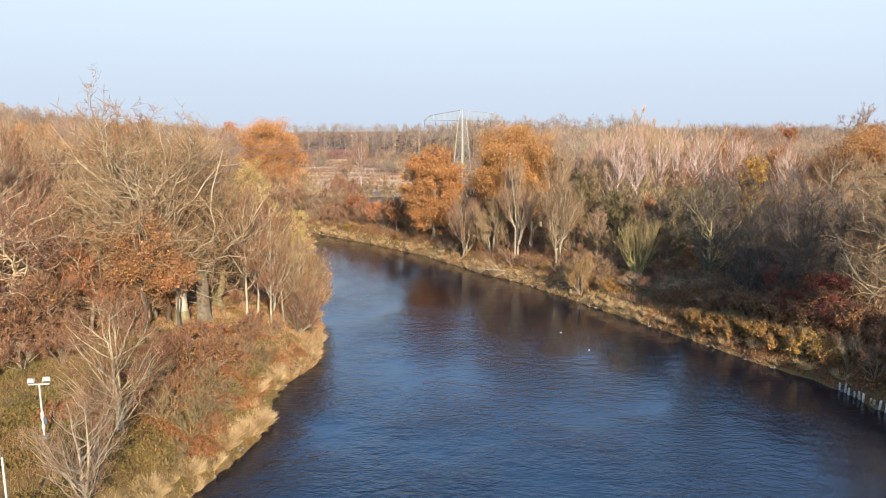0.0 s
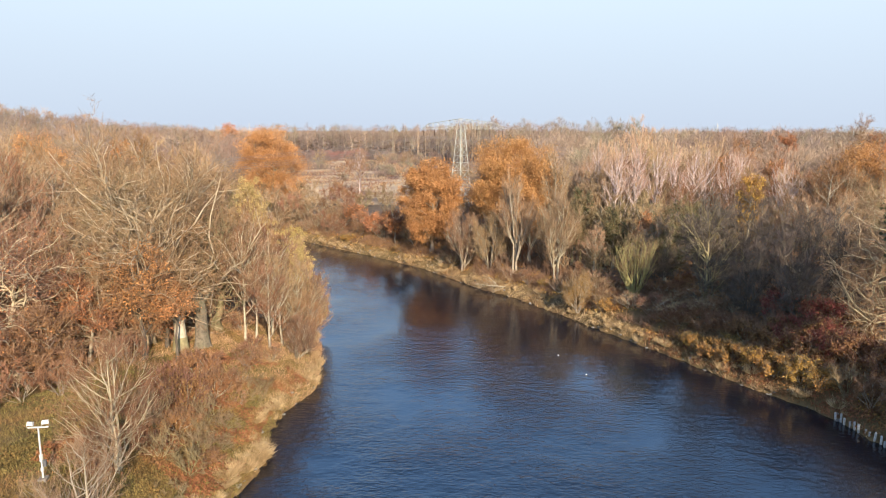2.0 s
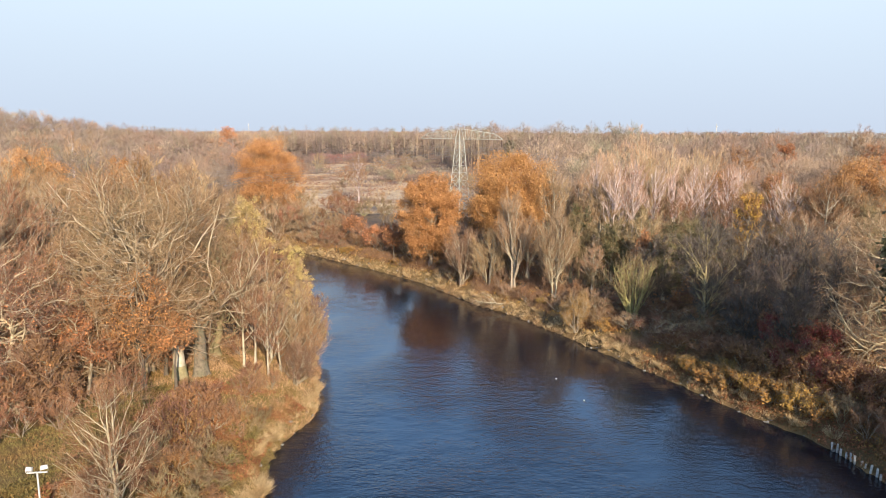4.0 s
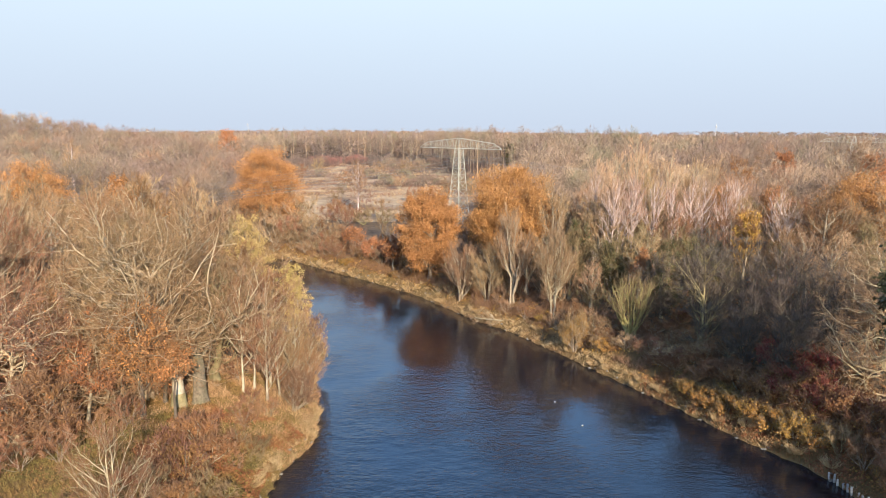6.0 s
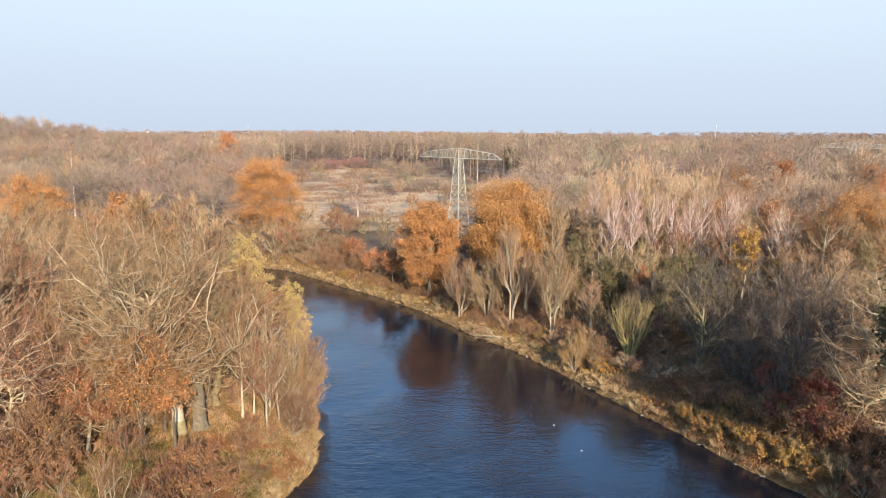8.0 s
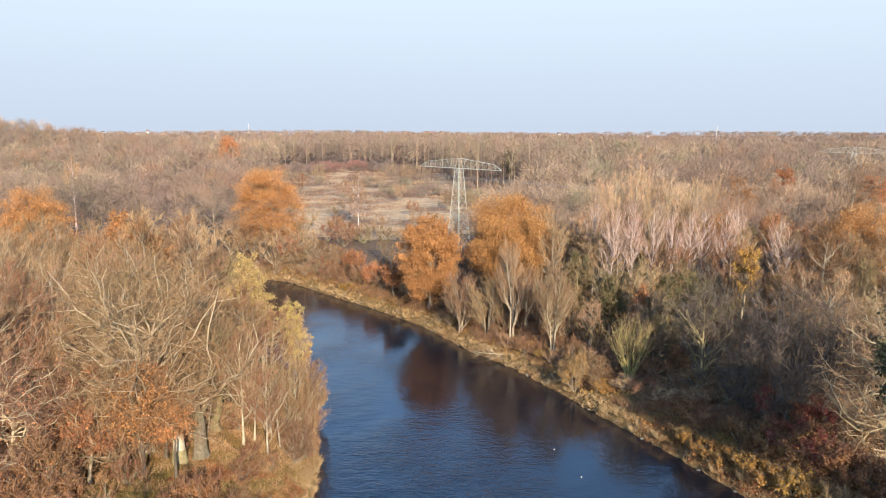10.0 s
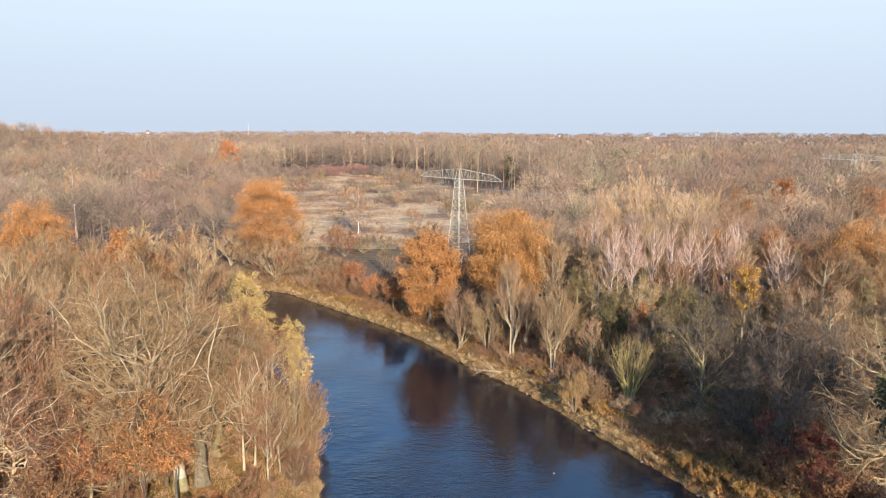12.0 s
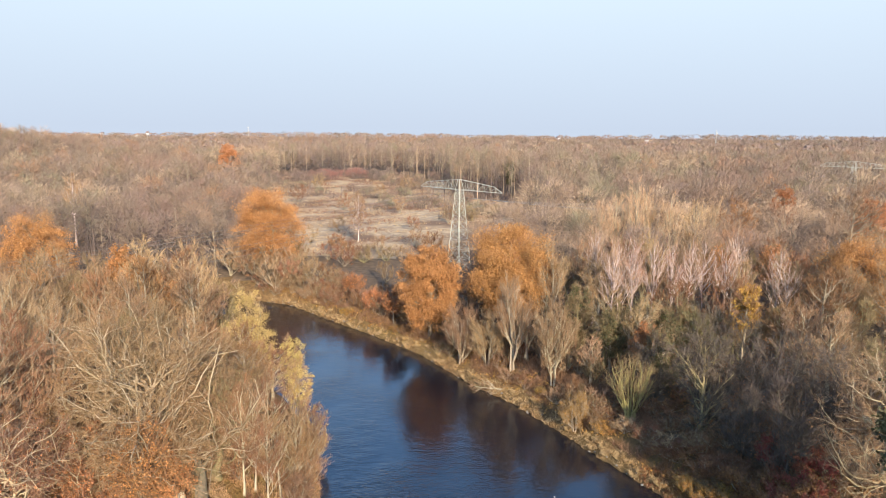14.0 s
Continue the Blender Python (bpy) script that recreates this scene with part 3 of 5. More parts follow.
stand("oak_tree", -20.3, 51.5, 1.0, "low oak branch tree with rusty withered leaves", "tree", (BARK_SHADED, TWIG_RUST, LEAF_BROWN),
      **NEAR | dict(seed=15, h=6.6, base=3.0, rad=2.3, gnarl=0.25, leaf=3000, leaf_size=0.13, twigs=1200, n1=12, steep=0.2))
for n, (x, y, h, r) in enumerate([(-24.6, 52.6, 8.6, 2.6), (-22.2, 54.4, 9.0, 2.4), (-27.6, 53.6, 9.4, 2.8)]):
    stand("oak_tree", x, y, 1.0, "young oak with hanging rusty withered leaves under a larger oak", "tree", (BARK_SHADED, TWIG_RUST, LEAF_BROWN), group="rusty young oaks",
          **NEAR | dict(seed=90 + n, h=h, base=1.2, rad=r, gnarl=0.24, leaf=3000, leaf_size=0.12, twigs=3200, n1=18, steep=0.4, low=-0.8))
stand("oak_tree", -26.5, 50.5, 2, "small oak holding rusty brown leaves", "tree", (BARK_GREY, TWIG_RUST, LEAF_BROWN),
      **NEAR | dict(seed=16, h=7.5, base=1.0, rad=3.2, gnarl=0.25, leaf=3400, leaf_size=0.13, twigs=2200, steep=0.3))
for n, (x, y, h, r) in enumerate([(-31.0, 44.2, 6.5, 2.6), (-33.5, 47.5, 8.0, 3.0), (-28.4, 45.6, 5.0, 2.2), (-35.5, 43.0, 7.0, 2.8), (-29.6, 52.5, 8.5, 2.8), (-34.5, 53.0, 10.5, 3.2), (-37.5, 49.5, 10.0, 3.2), (-31.8, 57.0, 11.5, 3.0), (-27.6, 47.0, 6.5, 2.4)]):
    stand("oak_tree", x, y, 1.0, "young oak thick with dark rusty withered leaves", "tree", (BARK_GREY, TWIG_RED, LEAF_RED if n % 3 else LEAF_BROWN), group="rusty young oaks",
          **NEAR | dict(seed=70 + n, h=h, base=0.4, rad=r, gnarl=0.22, leaf=2600, leaf_size=0.13, twigs=2600, n1=14, steep=0.6))
stand("bare_sapling", -17.4, 35.4, 2, "bare sapling with spreading yellowish branches on the slope", "tree", (BARK_OAK, TWIG_RUST),
      **NEAR | dict(seed=21, h=8.2, base=1.0, rad=3.3, stems=2, spread=0.2, steep=0.9, gnarl=0.16, trunk=0.15, twigs=6500, tl=0.55, tw=0.014, low=-0.6, limb=0.0085, n1=34, n2=9))
stand("bare_sapling", -16.3, 29.6, 2, "bare pale sapling with upright forking branches", "tree", (BARK_PALE, TWIG_GREY),
      **NEAR | dict(seed=22, h=6.4, base=0.7, rad=2.7, stems=2, spread=0.25, steep=1.1, gnarl=0.14, trunk=0.13, twigs=4600, tl=0.5, tw=0.012, low=-0.6, limb=0.009, n1=30, n2=8))
for n, (x, y, h, r) in enumerate([(-16.8, 57.6, 11.5, 2.2), (-16.1, 58.6, 10.5, 2.0), (-14.5, 56.8, 8.0, 1.9), (-13.9, 58.6, 9.0, 2.3), (-15.2, 60.6, 12.0, 2.6), (-13.2, 61.5, 8.5, 2.4)]):
    stand("alder_tree", x, y, 0.8, "slender bare alder with thin pale stem near the water", "tree", (BARK_PALE, TWIG_TAN if n % 2 else TWIG_RUST),
          group="alders on the bank", **MID | dict(seed=30 + n, h=h, base=1.5, rad=r, steep=1.2, gnarl=0.12, trunk=0.12, twigs=2200, tl=0.7, tw=0.025))
for n, (x, y, h, r) in enumerate([(-12.6, 60.0, 5.2, 2.4), (-12.9, 63.5, 6.5, 2.8), (-12.3, 57.0, 4.0, 2.0), (-13.6, 66.0, 7.5, 3.0)]):
    stand("willow_bush", x, y, 0.8, "reddish-purple bare willow bush leaning over the water", "bush", (BARK_GREY, TWIG_RED if n == 2 else TWIG_RUST),
          group="bushes leaning over the river", **MID | dict(seed=40 + n, h=h, base=0.5, rad=r, stems=5, spread=0.6, steep=1.0, gnarl=0.1, trunk=0.12, twigs=3000, tl=0.7, tw=0.022, lean=(0.5, -0.2)))
for n, (x, y, h, r, lf) in enumerate([(-22.9, 82.0, 13.4, 3.2, 17000), (-21.0, 79.6, 8.6, 1.8, 2600), (-17.8, 81.6, 10.2, 1.9, 6500), (-16.0, 77.4, 8.4, 1.7, 3200), (-13.2, 69.3, 6.4, 2.1, 1100), (-13.2, 66.2, 5.4, 2.0, 600)]):
    stand("willow_tree", x, y, 1.5, "willow with dense yellow leaves on the river bank" if n < 4 else "willow with sparse yellow leaves hanging over the water", "tree",
          (BARK_PALE, TWIG_TAN if n < 4 else TWIG_RUST, LEAF_YELLOW), group="yellow willows",
          **MID | dict(seed=50 + n, h=h, base=1.2, rad=r, stems=4, spread=0.45, steep=1.1, gnarl=0.1, trunk=0.18, low=-0.8, n1=26, twigs=2600, tl=0.6, tw=0.03, leaf=lf, leaf_size=0.13, clumps=110 if n < 4 else 0))
ORANGE = MID | dict(n1=40, n2=6, n3=5, twigs=1500, gnarl=0.2, steep=0.5, low=-0.9, clumps=170)
stand("oak_tree", -1.4, 106.5, 4, "rounded oak in full orange-brown autumn leaf", "tree", (BARK_GREY, TWIG_RUST, LEAF_ORANGE), group="orange oaks",
      **ORANGE | dict(seed=61, h=15.0, base=0.8, rad=5.1, leaf=60000, leaf_size=0.18))
stand("oak_tree", 11.2, 106.0, 5, "broad oak in full orange autumn leaf", "tree", (BARK_GREY, TWIG_RUST, LEAF_ORANGE), group="orange oaks",
      **ORANGE | dict(seed=62, h=17.2, base=1.5, rad=7.2, leaf=84000, leaf_size=0.18))
stand("oak_tree", -36.6, 148.0, 5, "tall rounded oak in orange autumn leaf beside the meadow", "tree", (BARK_GREY, TWIG_RUST, LEAF_ORANGE), group="orange oaks",
      **ORANGE | dict(seed=63, h=19.0, base=1.5, rad=7.6, leaf=62000, leaf_size=0.17))
stand("oak_tree", -67.0, 115.0, 5, "orange-leaved oak rising out of bare woodland", "tree", (BARK_GREY, TWIG_RUST, LEAF_ORANGE), group="orange oaks",
      **ORANGE | dict(seed=64, h=19.4, base=2, rad=5.6, leaf=40000, leaf_size=0.16))
stand("oak_tree", 60.8, 98.5, 5, "orange-leaved oak rising out of bare woodland", "tree", (BARK_GREY, TWIG_RUST, LEAF_ORANGE), group="orange oaks",
      **ORANGE | dict(seed=65, h=16.6, base=2, rad=6.0, leaf=34000, leaf_size=0.16))
for n, (x, y, h, r, lf, m) in enumerate([(-39.8, 89, 17.0, 4.4, 7000, LEAF_BROWN), (-35.2, 86, 13.5, 3.6, 4200, LEAF_BROWN), (86, 172, 19, 3.6, 2600, LEAF_BROWN), (90, 143, 18.5, 5.2, 4500, LEAF_BROWN),
                                         (38.4, 85.2, 13.2, 1.9, 1500, LEAF_OCHRE), (25.5, 84, 8.0, 1.7, 700, LEAF_BROWN), (42, 104, 15, 3.0, 700, LEAF_BROWN), (53, 108, 14.5, 3.2, 900, LEAF_BROWN),
                                         (-7.5, 113.5, 6.0, 2.8, 700, LEAF_BROWN), (-11.5, 119, 4.5, 2.6, 500, LEAF_BROWN), (-16, 127.5, 4.8, 2.6, 500, LEAF_BROWN), (66, 152, 18, 5, 700, LEAF_BROWN)]):
    stand("oak_tree" if m is not LEAF_OCHRE else "maple_tree", x, y, 2, "oak holding thin rust-brown withered leaves" if m is not LEAF_OCHRE else "small maple with yellow-orange leaves", "tree",
          (BARK_GREY, TWIG_RUST, m), group="rusty trees", **MID | dict(seed=80 + n, h=h, base=h * 0.25, rad=r, gnarl=0.2, steep=0.6, leaf=int(lf * 2.2), leaf_size=0.22, twigs=1800, leaf_band=(0.5, 1) if m is LEAF_OCHRE else (0, 1)))
stand("oak_tree", 81.0, 134.0, 4, "tall bare oak with a rugged crown above the woodland", "tree", (BARK_GREY, TWIG_GREY),
      **MID | dict(seed=99, h=21.8, base=7, rad=6.0, gnarl=0.22, steep=0.8, n1=26, n2=8, twigs=3600))
# the right bank
stand("poplar_tree", 9.9, 90.6, 1.5, "pale bare poplar with two upright stems on the bank", "tree", (BARK_PALE, TWIG_TAN),
      **NEAR | dict(seed=101, h=14.6, base=2.5, rad=3.1, stems=3, spread=0.25, steep=2.2, gnarl=0.1, trunk=0.22, twigs=8000, tl=0.8, tw=0.03))
stand("bare_tree", 14.5, 84.8, 1.5, "bare grey tree with several upright stems", "tree", (BARK_GREY, TWIG_GREY),
      **NEAR | dict(seed=102, h=12.0, base=2.0, rad=3.2, stems=3, spread=0.3, steep=1.8, gnarl=0.12, trunk=0.17, twigs=7000, tl=0.8, tw=0.03))
stand("bare_tree", 3.2, 96.5, 1.5, "bare brown tree with fine upright twigs on the bank", "tree", (BARK_GREY, TWIG_GREY),
      **NEAR | dict(seed=103, h=9.5, base=1.0, rad=3.4, stems=3, spread=0.4, steep=1.4, gnarl=0.12, trunk=0.2, twigs=6500, tl=0.8, tw=0.03))
stand("bare_tree", 6.8, 93.5, 1.0, "bare brown tree leaning over the bank", "tree", (BARK_GREY, TWIG_TAN),
      **NEAR | dict(seed=104, h=8.5, base=1.0, rad=3.0, stems=3, spread=0.5, steep=1.2, gnarl=0.14, trunk=0.2, twigs=6500, tl=0.8, tw=0.03))
stand("willow_tree", 21.4, 74.4, 2, "vase-shaped pollard willow with yellow-green branches", "tree", (BARK_WILLOW, TWIG_OLIVE),
      **NEAR | dict(seed=105, h=7.8, base=1.6, rad=3.0, stems=7, spread=0.75, steep=1.6, gnarl=0.08, trunk=0.34, twigs=1800, tl=1.0, tw=0.028, low=0.0, n1=30))
stand("willow_bush", 15.5, 75.6, 1.5, "rounded ochre bush of dense fine twigs and leaves", "bush", (BARK_GREY, TWIG_TAN, LEAF_OCHRE),
      **NEAR | dict(seed=106, h=4.6, base=0.4, rad=2.1, stems=6, spread=0.6, steep=1.2, gnarl=0.1, trunk=0.15, twigs=4500, tl=0.6, tw=0.025, leaf=1500, leaf_size=0.13))
stand("oak_tree", 37.5, 54.5, 4, "wide bare oak with pale drooping limbs above the bank", "tree", (BARK_OAK, TWIG_TAN),
      **BIG | dict(seed=107, h=15.6, base=0.2, rad=8.5, steep=0.45, gnarl=0.26, trunk=0.45, top=0.6, n1=54, twigs=20000, low=-0.95, limb=0.012))
# trees of the hollow: their dark twig and bark tones carry its shade
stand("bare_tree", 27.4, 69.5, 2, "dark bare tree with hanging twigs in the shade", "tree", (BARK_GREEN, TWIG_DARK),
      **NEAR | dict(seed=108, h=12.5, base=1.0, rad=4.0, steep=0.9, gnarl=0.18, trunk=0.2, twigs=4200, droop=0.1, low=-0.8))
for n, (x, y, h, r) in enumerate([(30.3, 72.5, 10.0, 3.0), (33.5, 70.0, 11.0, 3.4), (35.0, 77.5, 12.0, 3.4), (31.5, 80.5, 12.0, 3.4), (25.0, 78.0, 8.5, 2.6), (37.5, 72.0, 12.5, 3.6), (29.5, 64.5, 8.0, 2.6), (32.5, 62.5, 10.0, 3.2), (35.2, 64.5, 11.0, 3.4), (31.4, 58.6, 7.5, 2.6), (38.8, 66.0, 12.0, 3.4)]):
    stand("bare_tree", x, y, 1.2, "dark brown bare tree in the shaded hollow", "tree", (BARK_SHADED, TWIG_DARK), group="dark trees in the hollow",
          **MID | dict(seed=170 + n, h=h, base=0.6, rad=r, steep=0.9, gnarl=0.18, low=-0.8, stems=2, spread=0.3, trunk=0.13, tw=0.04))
for n, (x, y, h, r) in enumerate([(26.6, 80.0, 9.0, 2.6), (28.5, 83.5, 9.5, 3.0), (33.0, 88, 9.0, 2.6), (22.5, 88.5, 9.0, 2.2), (30.5, 90.5, 8.5, 2.4), (37.0, 90.0, 8.0, 2.4), (19.5, 95.0, 11.0, 2.2)]):
    stand("ivy_tree", x, y, 1.5, "tree wrapped in dark green ivy", "tree", (BARK_GREY, TWIG_OLIVE, LEAF_GREEN), group="ivy-covered trees",
          **MID | dict(seed=110 + n, h=h, base=1.0, rad=r, steep=0.8, gnarl=0.2, leaf=6500, leaf_size=0.15, twigs=1800, low=-0.8))
for n, (x, y, h, r) in enumerate([(24.6, 97.5, 16.6, 1.9), (26.0, 99.0, 17.0, 2.2), (27.6, 97.6, 16.4, 2.0), (24.9, 109.5, 17.4, 2.0), (31.5, 100.5, 16.0, 2.0), (34.6, 101.0, 15.6, 1.9), (37.0, 100.2, 16.2, 2.1),
                                  (39.3, 101.0, 16.4, 2.1), (41.5, 99.0, 15.2, 2.0), (45.0, 103.0, 15.5, 2.2), (48.8, 96.0, 13.8, 2.4), (51.5, 104.0, 15.0, 2.4), (29.5, 104, 16.5, 2.0), (47.5, 110, 16.0, 2.2)]):
    stand("birch_tree", x, y, 1.2, "bare birch with white stem and pinkish twigs", "tree", (BARK_BIRCH, TWIG_PINK), group="birches on the far side",
          **MID | dict(seed=120 + n, h=h, base=h * 0.4, rad=r * 1.2, steep=1.5, gnarl=0.2, trunk=0.14, top=0.94, limb=0.023, n1=20, n2=5, n3=4, twigs=1000, tl=0.8, tw=0.024))
stand("birch_tree", -94.0, 178.0, 2, "tall pale bare birch above the woodland", "tree", (BARK_BIRCH, TWIG_TAN), **MID | dict(seed=140, h=19, base=8, rad=3, steep=1.6, gnarl=0.1, trunk=0.25, top=0.92))
stand("birch_tree", -22.0, 187.0, 2, "slender pale birch standing in the meadow", "tree", (BARK_BIRCH, TWIG_TAN), **MID | dict(seed=141, h=15, base=3, rad=3.4, steep=1.4, gnarl=0.1, trunk=0.2, top=0.92, tw=0.07))
for n, (x, y, h) in enumerate([(42.7, 150, 21.5), (46, 153, 19.5), (39, 152, 18.5), (50, 149, 18), (56, 151, 17.5), (35, 149, 16.5), (61, 154, 17)]):
    stand("poplar_tree", x, y, 2, "bare pale poplar with fine upright branches", "tree", (BARK_PALE, TWIG_PALE), group="pale poplars",
          **MID | dict(seed=150 + n, h=h, base=4, rad=3.6, steep=2.2, gnarl=0.08, trunk=0.25, top=0.9, tw=0.05, tl=1.0, twigs=3200))

# ---- bare woodland, tree by tree as far as the eye can part them ----
rng = np.random.default_rng(5)
KINDS = {
    "grey": ("bare_tree", "bare grey-brown woodland tree with a rounded crown", (BARK_GREY, TWIG_GREY), dict(h=15.5, base=4.0, rad=4.2, steep=0.9, gnarl=0.16)),
    "tan": ("bare_tree", "bare pale-branched woodland tree", (BARK_PALE, TWIG_TAN), dict(h=15.5, base=4.0, rad=4.0, steep=1.2, gnarl=0.14)),
    "rust": ("bare_tree", "bare tree with reddish-brown fine twigs", (BARK_GREY, TWIG_RUST), dict(h=15.0, base=3.5, rad=4.2, steep=0.9, gnarl=0.15)),
    "olive": ("bare_tree", "bare tree with mossy olive twigs", (BARK_GREEN, TWIG_OLIVE), dict(h=13.5, base=2.0, rad=3.8, steep=0.8, gnarl=0.18)),
    "column": ("bare_tree", "tall slim bare tree with upright branches", (BARK_PALE, TWIG_TAN), dict(h=16.5, base=5.0, rad=2.6, steep=2.0, gnarl=0.1)),
}
PROTO = {}


def woodland(kind, x, y, s, sz):
    name, label, mats, k = KINDS[kind]
    key = (kind, int(rng.integers(0, 3)), y < 76)
    m = pose(x, y, ground_z(x, y) - 0.15, 0, 0, rng.uniform(0, 360)) @ Matrix.Diagonal((s, s, sz, 1))
    if key not in PROTO:
        ob = tree(name, x, y, label, "tree", mats, group="bare woodland trees", **(FINE if y < 76 else MID) | k | dict(seed=200 + len(PROTO)))
        ob.matrix_world = m
        PROTO[key] = ob
        return ob
    ob = copy_thing(PROTO[key], pose(0, 0, 0))
    ob.matrix_basis = m
    return ob


def free(x, y, gap):
    return all((x - a) ** 2 + (y - b) ** 2 > (max(c, gap)) ** 2 for a, b, c in PLACED)


HOLLOW = [(20, 62), (26, 54), (29, 38), (35.5, 38), (36, 57), (40, 66), (40, 82), (30, 86), (22, 82), (18, 74)]
spots = []
for gy_ in np.arange(22, 119, 5.6):
    for gx_ in np.arange(-92, 98, 5.2):
        x, y = gx_ + rng.uniform(-2.2, 2.2), gy_ + rng.uniform(-2.2, 2.2)
        if abs(x) > 0.72 * y + 14 or inside_poly(np.array(x), np.array(y), CLEARING) or inside_poly(np.array(x), np.array(y), OPEN_SLOPE) or inside_poly(np.array(x), np.array(y), HOLLOW):
            continue
        d = float(river_distance(np.array([x]), np.array([y]))[0])
        if d < (4.5 if x > 0 else 3.0) or not free(x, y, 2.6) or (y > 116 and -34 < x < 3 and d < 40):
            continue
        if (y < 46 and x < 0) or (y < 53 and x > 33):
            continue
        spots.append((x, y, d))
for x, y, d in spots:
    left = x < -10
    u = rng.uniform()
    if left:
        kind = "rust" if u < 0.36 else "tan" if u < 0.62 else "grey" if u < 0.88 else "olive"
        sz = rng.uniform(0.85, 1.12)
        if y < 62 and x < -27:
            sz *= 1.0 if x < -36 else 0.7
        if 58 < y < 95 and x < -30:
            sz *= 1.1
        if 76 < y < 113 and x < -48:
            sz *= 0.8
        if 60 < y < 96 and x > -28:
            sz *= 0.68
    else:
        kind = "grey" if u < 0.26 else "olive" if u < 0.42 else "column" if u < 0.64 else "tan" if u < 0.86 else "rust"
        sz = rng.uniform(0.75, 1.02)
        if d < 12:
            sz *= 0.62
        elif y < 90:
            sz *= 0.9
        if 70 < y < 98 and 16 < x < 50:
            sz *= 0.86
    woodland(kind, x, y, (0.6 + 0.4 * sz) * rng.uniform(0.9, 1.15), sz)

for a, b in list(zip(LEFT_BANK[14:-2], LEFT_BANK[15:-1])):
    length = math.hypot(b[0] - a[0], b[1] - a[1])
    n_ = (-(b[1] - a[1]) / length, (b[0] - a[0]) / length)
    for j in range(int(length / 2.6)):
        f, off = rng.uniform(), rng.uniform(1.6, 5.5)
        x, y = a[0] + (b[0] - a[0]) * f + n_[0] * off, a[1] + (b[1] - a[1]) * f + n_[1] * off
        if x < -75 or (x > -34 and rng.uniform() < 0.45) or not free(x, y, 1.6):
            continue
        woodland(("rust", "tan", "grey", "olive")[int(rng.integers(0, 4))], x, y, rng.uniform(0.7, 0.9), rng.uniform(0.38, 0.56) if x > -34 else rng.uniform(0.7, 0.92))

for j in range(11):                              # mossy growth at the birches' feet
    x, y = 18.5 + 2.9 * j + rng.uniform(-0.8, 0.8), 92.5 + rng.uniform(-2.5, 2.0)
    if free(x, y, 1.4):
        woodland("olive", x, y, rng.uniform(0.7, 0.9), rng.uniform(0.55, 0.75))

# ---- scrub and bushes ----
BUSHES = {
    "brown": ("brown leafless thicket bush", (BARK_GREY, TWIG_RUST), dict(h=3.0, rad=2.0)),
    "grey": ("grey-brown bare twiggy bush", (BARK_GREY, TWIG_GREY), dict(h=3.2, rad=2.0)),
    "red": ("red-brown bramble bush with a few red leaves", (BARK_GREY, TWIG_RED, LEAF_RED), dict(h=1.9, rad=1.7, leaf=1700, leaf_size=0.11)),
    "ochre": ("ochre bush with withered leaves at the waterside", (BARK_GREY, TWIG_OLIVE, LEAF_OCHRE), dict(h=2.0, rad=1.6, leaf=2000, leaf_size=0.115)),
    "tan": ("pale dry willow bush", (BARK_PALE, TWIG_TAN), dict(h=3.6, rad=2.2)),
    "dogwood": ("crimson dogwood bush in late autumn leaf", (BARK_GREY, TWIG_RED, LEAF_CRIMSON), dict(h=3.4, rad=1.9, leaf=3000, leaf_size=0.11)),
    "olive": ("low mossy green-brown bush", (BARK_GREEN, TWIG_OLIVE), dict(h=2.4, rad=1.9)),
}
BUSH_PROTO = {}


def bush(kind, x, y, s=1.0, sz=1.0):
    label, mats, k = BUSHES[kind]
    m = pose(x, y, ground_z(x, y) - 0.08, 0, 0, rng.uniform(0, 360)) @ Matrix.Diagonal((s, s, sz, 1))
    key = (kind, int(rng.integers(0, 2)))
    if key not in BUSH_PROTO:
        ob = tree("bush", x, y, label, "bush", mats, group="bushes", **dict(seed=300 + len(BUSH_PROTO), base=0.1, stems=5, spread=0.7, steep=0.9, gnarl=0.15, trunk=0.07, n1=12, n2=3, n3=3, seg=4, limb=0.014,
                                                                         twigs=780, tl=0.55, tw=0.045, sides=(4, 3, 3), low=-0.1) | k)
        BUSH_PROTO[key] = ob
    else:
        ob = copy_thing(BUSH_PROTO[key], pose(0, 0, 0))
    ob.matrix_basis = m
    return ob


def along(a, b, f):
    return a[0] + (b[0] - a[0]) * f, a[1] + (b[1] - a[1]) * f


